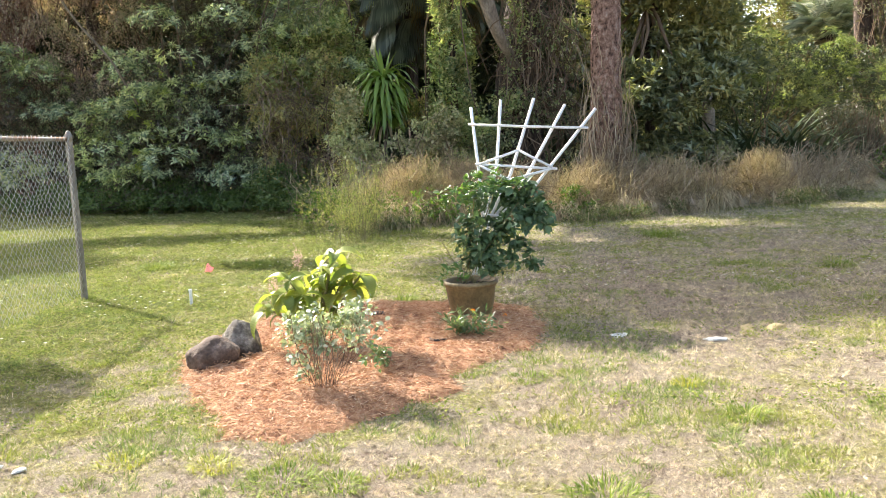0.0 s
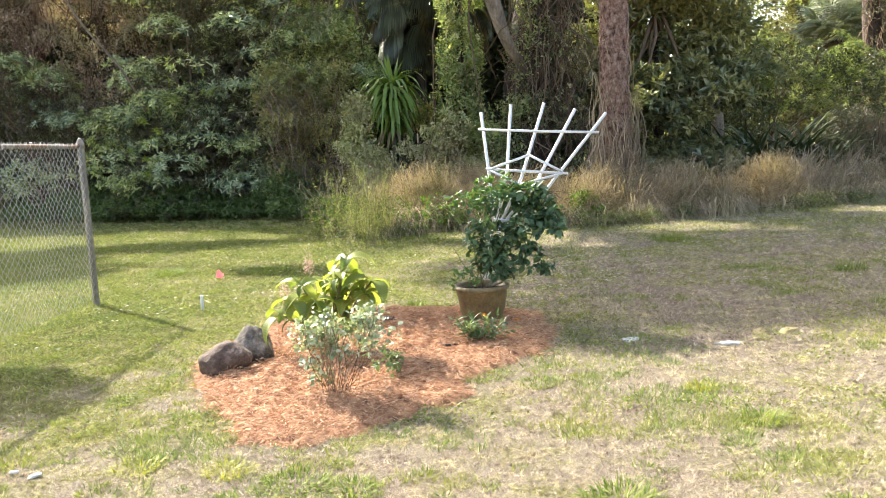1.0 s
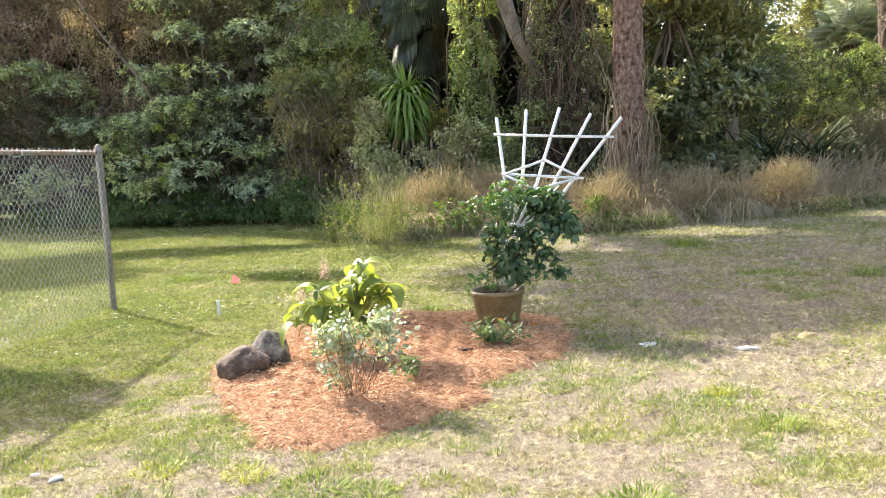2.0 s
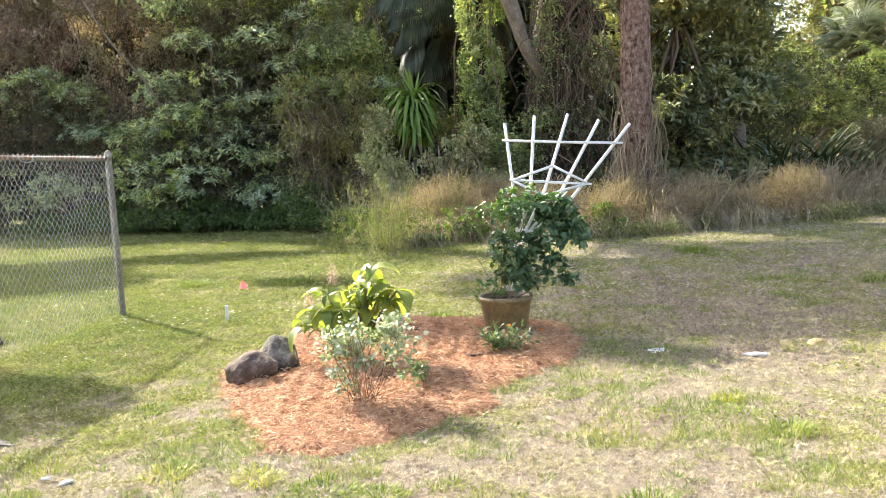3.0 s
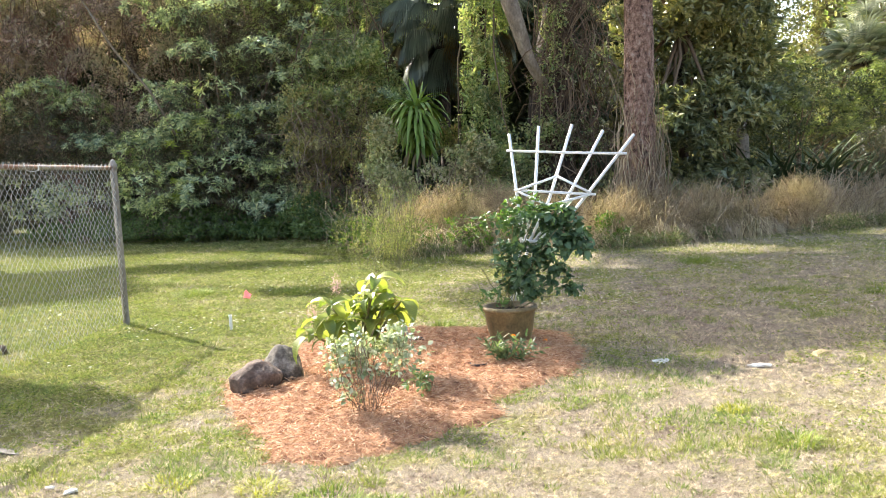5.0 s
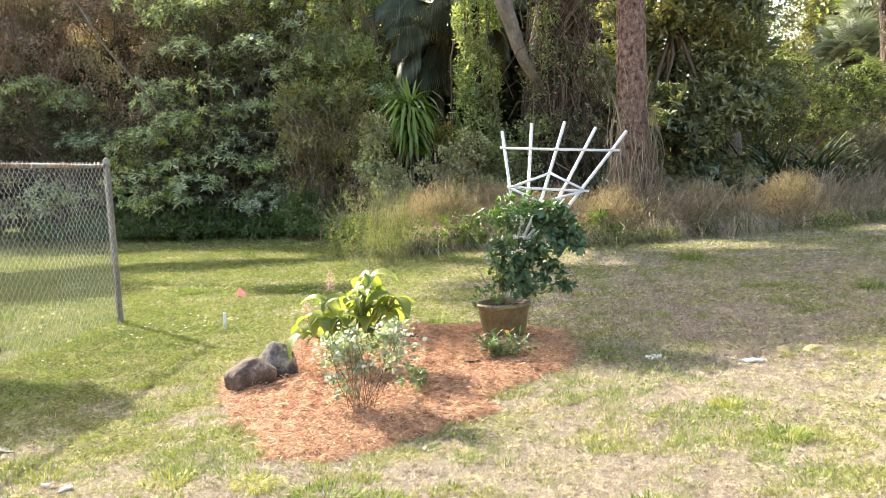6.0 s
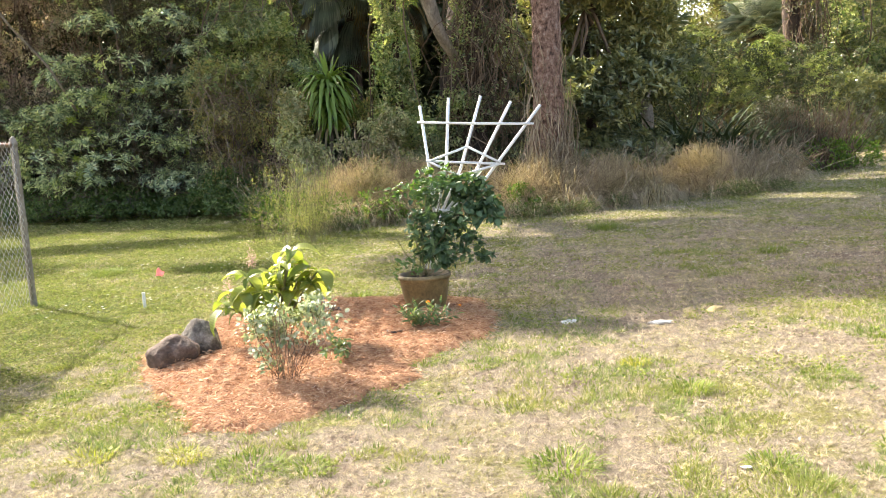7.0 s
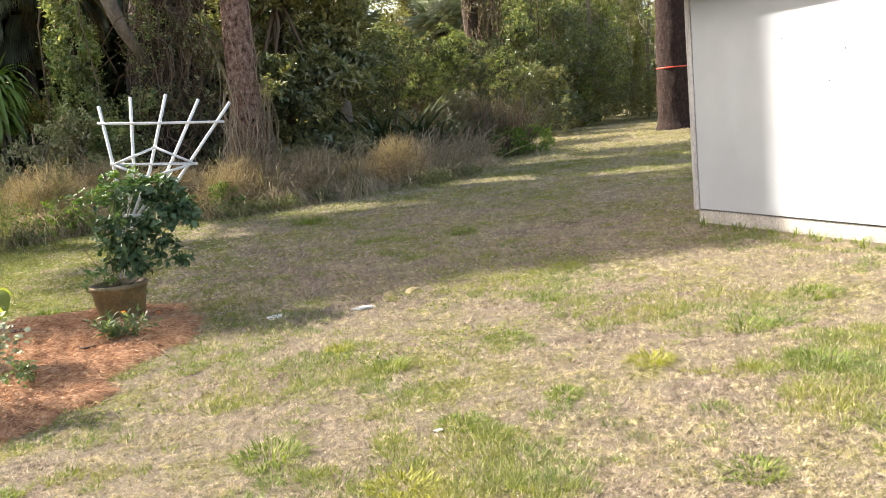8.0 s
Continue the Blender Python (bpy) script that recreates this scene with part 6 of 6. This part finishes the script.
def build_far():
    """Closed ring of woodland far behind everything."""
    blobs = []
    for a in np.linspace(-62, 64, 44):
        r = 46 + 6 * math.sin(a * 1.7)
        x, y = r * math.sin(radians(a)), r * math.cos(radians(a))
        h = max(8.0, 7.5 + 2.5 * math.sin(a * 0.9 + 1) + 1.2 * math.sin(a * 2.3))
        if 17.5 < a < 20.4:
            h = 6.8
        elif 20.4 <= a < 27:
            h = 11.0 + 0.9 * math.sin(a * 1.3)
        elif a >= 27:
            h = 8.8 + 0.9 * math.sin(a * 1.3)
        if 28 < a < 39:
            x, y, h = x * 1.32, y * 1.32, 8.2
        blobs.append(((x, y, h * 0.48), (3.0, 2.5, h * 0.52)))
    for a in np.arange(21.6, 27.5, 1.1):
        blobs.append(((50 * math.sin(radians(a)), 50 * math.cos(radians(a)), 5.2), (2.0, 1.5, 5.2)))
    for a in np.linspace(-60, 62, 60):
        r = 41 + 3 * math.sin(a * 1.1)
        if 31 < a < 40:
            r = 58
        blobs.append(((r * math.sin(radians(a)), r * math.cos(radians(a)), 1.1), (2.6, 1.5, 1.7)))
    ob = np_part("far_woods", crown_geo(blobs, 25000, 10, 0.34, 0.17, spread=0.8, shell=0.5, gap=-1.6, gap_scale=0.5, up=0.5), L_FAR)
    tagged(ob, "distant mixed green and brown woodland", "woods", kind="stuff")
    # backdrop whose dark leaf colour supplies the shade seen through gaps
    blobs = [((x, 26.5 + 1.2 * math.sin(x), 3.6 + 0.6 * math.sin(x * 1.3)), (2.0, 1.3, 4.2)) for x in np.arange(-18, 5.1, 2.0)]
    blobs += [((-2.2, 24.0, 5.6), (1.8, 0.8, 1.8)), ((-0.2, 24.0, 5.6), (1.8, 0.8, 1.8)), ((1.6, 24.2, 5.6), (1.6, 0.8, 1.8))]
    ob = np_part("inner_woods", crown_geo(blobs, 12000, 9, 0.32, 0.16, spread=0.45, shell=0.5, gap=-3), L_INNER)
    tagged(ob, "dark green woodland behind the shrubs, shade put into its leaf colour", "woods", kind="stuff")
    n = 26
    x, y = rng.uniform(-16, 34, n), rng.uniform(38, 47, n)
    s = np.stack([x, y, np.zeros(n)], 1)
    e = s + np.stack([rng.normal(0, 0.6, n), rng.normal(0, 0.4, n), rng.uniform(6, 11, n)], 1)
    ob = np_part("far_trunks", strands_geo(s, e, rng.uniform(0.05, 0.11, n), 7, 0.2), M_GREYBARK)
    tagged(ob, "pale bare trunks in the distant woodland", "trunks", kind="stuff")


def build_shade_trees():
    """Unseen tall trees added above and beside the view to cast shade on the lawn."""
    oak = tree("shade_oak", "unseen tall oak added over the wood to cast shade", "tree", (-6.4, 23.2, 0),
         [((-6.8, 17.2, 9.6), (1.9, 1.5, 1.1)), ((-4.6, 16.8, 9.9), (1.9, 1.5, 1.1)), ((-3.6, 18.8, 10.4), (2.0, 1.8, 1.2)), ((-5.6, 19.0, 10.6), (2.0, 1.6, 1.2)), ((-2.6, 16.4, 10.2), (1.5, 1.3, 1.0)), ((-4.2, 15.42, 10.75), (0.12, 0.12, 0.40)), ((-6.9, 15.35, 9.6), (1.0, 0.65, 0.7)), ((-8.5, 14.95, 9.7), (0.7, 0.45, 0.4)), ((-4.3, 14.9, 9.8), (0.9, 0.6, 0.6)), ((-5.6, 15.4, 9.8), (1.0, 0.6, 0.6))],
         L_CANOPY, 4200, 10, 0.2, 0.1, trunk=[(-6.4, 23.2, 0), (-6.2, 22, 5), (-5.8, 20.5, 8.5)], radii=[0.35, 0.3, 0.2], limbs=12, r0=0.12, spread=0.35, shell=0.9, gap=-0.8)
    # unseen limbs, shaped to throw shadow bands on the shed wall
    for path, radii in (([(-5.8, 20.5, 8.5), (-4.8, 17.4, 9.3), (-4.25, 16.0, 10.2), (-4.2, 15.92, 11.4), (-4.2, 15.92, 14.0)], [0.2, 0.2, 0.22, 0.23, 0.2]),
                        ([(-4.8, 17.2, 9.1), (-4.35, 15.6, 9.5), (-4.2, 15.17, 10.3), (-4.2, 15.14, 11.5), (-4.2, 15.16, 14.0)], [0.12, 0.12, 0.12, 0.11, 0.09])):
        np_part("limb", trunk_geo(path, radii, 10, 0.08), M_GREYBARK, oak, smooth=True)
    t = tree("hidden_pine", "unseen tall pine added behind the shrubs to cast shade", "pine", (-11.5, 23.3, 0),
             [((-11.4, 23.3, 22.5), (1.6, 1.6, 1.0))], L_CANOPY, 900, 12, 0.22, 0.03,
             trunk=[(-11.5, 23.3, 0), (-11.52, 23.3, 12), (-11.5, 23.1, 22)], radii=[0.4, 0.34, 0.26], bark=M_BARK, limbs=6, spread=0.3, shell=0.9)
    # crown pieces set where shade strips should fall on the left lawn
    tree("side_shade_oak", "unseen oak added beyond the fence to cast shade", "tree", (-16.0, 21.5, 0),
         [((-13.6, 22.0, 10.0), (2.3, 0.5, 0.4)), ((-14.8, 19.4, 10.0), (1.5, 0.6, 0.5)), ((-10.8, 18.7, 10.0), (0.5, 0.25, 0.3)), ((-15.6, 21.0, 10.4), (1.4, 1.2, 0.7))],
         L_CANOPY, 1300, 10, 0.2, 0.1, trunk=[(-16, 21.5, 0), (-15.9, 21.5, 5), (-15.6, 21.3, 9)], radii=[0.3, 0.25, 0.15], limbs=9, r0=0.08, spread=0.3, shell=0.9, gap=-3)
    tree("yard_shade_tree", "unseen small tree added beyond the fence to cast shade", "tree", (-7.0, 9.0, 0),
         [((-6.5, 8.85, 4.4), (0.50, 0.42, 0.32)), ((-7.3, 9.25, 4.7), (0.65, 0.5, 0.4)), ((-6.95, 8.55, 4.2), (0.5, 0.4, 0.32)), ((-7.7, 8.75, 4.4), (0.8, 0.55, 0.45))],
         L_CANOPY, 1500, 11, 0.13, 0.08, trunk=[(-7.0, 9.0, 0), (-7.0, 8.95, 2), (-6.9, 8.8, 3.8)], radii=[0.1, 0.08, 0.05], limbs=8, spread=0.16, shell=0.9, gap=-3)


M_TAPEBARK = rough_material("red_brown_bark", [(0.3, (0.018, 0.011, 0.009)), (0.55, (0.055, 0.034, 0.028)), (0.75, (0.11, 0.072, 0.058))], 12, 0.95, 1.0, 0.06, stretch=(1, 1, 0.5), fine=40)
M_DRYSTEM = leaf_material("bleached_dry_stems", [(0.17, 0.12, 0.08), (0.33, 0.25, 0.165), (0.50, 0.40, 0.28)], 0.9, 0.0, spec=0.1)
L_PALE = leaf_material("pale_vine_leaves", [(0.274, 0.317, 0.144), (0.518, 0.547, 0.259), (0.792, 0.778, 0.461), (0.576, 0.475, 0.302)], 0.35, 0.35, 1.2, [(0.23, 0.274, 0.122), (0.403, 0.374, 0.202), (0.648, 0.547, 0.346)], spec=0.7)
L_THATCH = leaf_material("matted_dry_grass", [(0.185, 0.13, 0.0896), (0.431, 0.327, 0.218), (0.715, 0.567, 0.392), (0.32, 0.259, 0.146)], 0.8, 0.2, 1.3, [(0.173, 0.142, 0.0784), (0.37, 0.308, 0.174), (0.64, 0.505, 0.325)], spec=0.2)
L_WHITE = leaf_material("white_petals", [(0.62, 0.60, 0.54), (0.75, 0.73, 0.68)], 0.6, 0.3)
L_FEATHER = leaf_material("feathery_weed", [(0.24, 0.272, 0.078), (0.39, 0.4, 0.117), (0.51, 0.464, 0.195)], 0.6, 0.3)
build_left_wood()
build_dracaena()
build_middle()
build_right_wood()
build_grass_band()
build_far()
build_shade_trees()
TUFTS = [(-0.32, 6.95, 0.13, 0.09), (1.38, 3.90, 0.07, 0.11), (0.15, 4.82, 0.05, 0.16), (-0.89, 3.54, 0.05, 0.10), (-1.3, 3.63, 0.05, 0.11), (0.62, 3.10, 0.07, 0.14), (-0.58, 3.36, 0.05, 0.16), (-1.16, 4.42, 0.06, 0.07), (0.46, 4.62, 0.05, 0.12),
         (2.65, 10.6, 0.14, 0.22), (3.83, 3.56, 0.06, 0.16), (3.1, 3.3, 0.06, 0.14), (2.39, 3.14, 0.07, 0.10), (-3.3, 9.7, 0.12, 0.22), (-2.1, 9.5, 0.10, 0.25), (1.36, 2.97, 0.05, 0.10), (1.26, 4.4, 0.05, 0.08), (2.07, 3.94, 0.05, 0.12), (2.93, 2.67, 0.06, 0.15),
         (1.84, 3.0, 0.05, 0.08), (0.95, 2.55, 0.06, 0.12), (-0.35, 3.3, 0.05, 0.10), (1.94, 2.02, 0.05, 0.10), (3.55, 7.83, 0.08, 0.18), (2.7, 4.6, 0.05, 0.12), (3.3, 5.4, 0.05, 0.14), (-1.75, 4.6, 0.05, 0.10)]
for i, (x, y, L, r) in enumerate(TUFTS):
    tuft("grass_tuft", "low tuft of greener grass in the dry lawn", "grass tuft", x, y, int(120 + 9000 * r * r), L, L_YELLOWTUFT if i in (3, 4, 12, 16, 20, 25) else L_TUFT, r, 1.8, 0.0055, 1.1, "green tufts in the lawn")
for i in range(16):
    y = 4.0 + i * 0.14
    tuft("slab_weed", "small weed growing along the shed's slab", "weed", 5.18 - 0.05 * ((i * 7) % 3), y, 26, 0.07 + 0.05 * ((i * 5) % 4) / 3, L_TUFT, 0.05, 1.0, 0.006, 0.9, "weeds along the shed slab")
for x, y, r in ((0.33, 3.55, 0.04), (0.9, 5.5, 0.05)):
    tuft("dry_tuft", "small clump of dead brown grass in the lawn", "grass tuft", x, y, 40, 0.04, L_GRASS, r, 1.6, 0.003, 1.2, "dead clumps in the lawn")
for x, y, r, L in ((2.95, 13.5, 0.22, 0.95), (3.75, 13.9, 0.25, 0.9), (4.6, 14.2, 0.22, 0.8), (0.2, 14.2, 0.25, 0.9), (2.2, 13.6, 0.2, 0.7)):
    tuft("tan_tussock", "arching tussock of bleached tan grass", "grass tussock", x, y, 420, L, L_TAN, r, 4.2, 0.008, 0.9, "tan tussocks")
tuft("dry_tuft", "small clump of dead brown grass in the lawn", "grass tuft", 0.32, 4.5, 90, 0.06, L_GRASS, 0.09, 1.6, 0.003, 1.2)
lawn_blades()
n = 3000
x, y = rng.uniform(-4.5, 10.5, n), rng.uniform(5.8, 13.5, n)
keep = (edge_gap(x, y) < -0.05) & (noisy(np.stack([x, y, 0 * x], 1), 1.2, 6.0) > -0.1)
x, y = x[keep], y[keep]
q = np.repeat(np.stack([x, y, rng.uniform(0.035, 0.065, len(x))], 1), 5, 0)
a = np.tile(np.arange(5) * 2 * math.pi / 5, len(x))
w = np.stack([np.cos(a), np.sin(a), np.full(len(a), 0.35)], 1)
tagged(np_part("lawn_daisies", leaf_set(q, w, np.repeat(np.array([[0, 0, 1.0]]), len(q), 0), 0.014, 0.011), L_WHITE),
       "tiny white flowers scattered through the lawn", "flowers", kind="stuff")
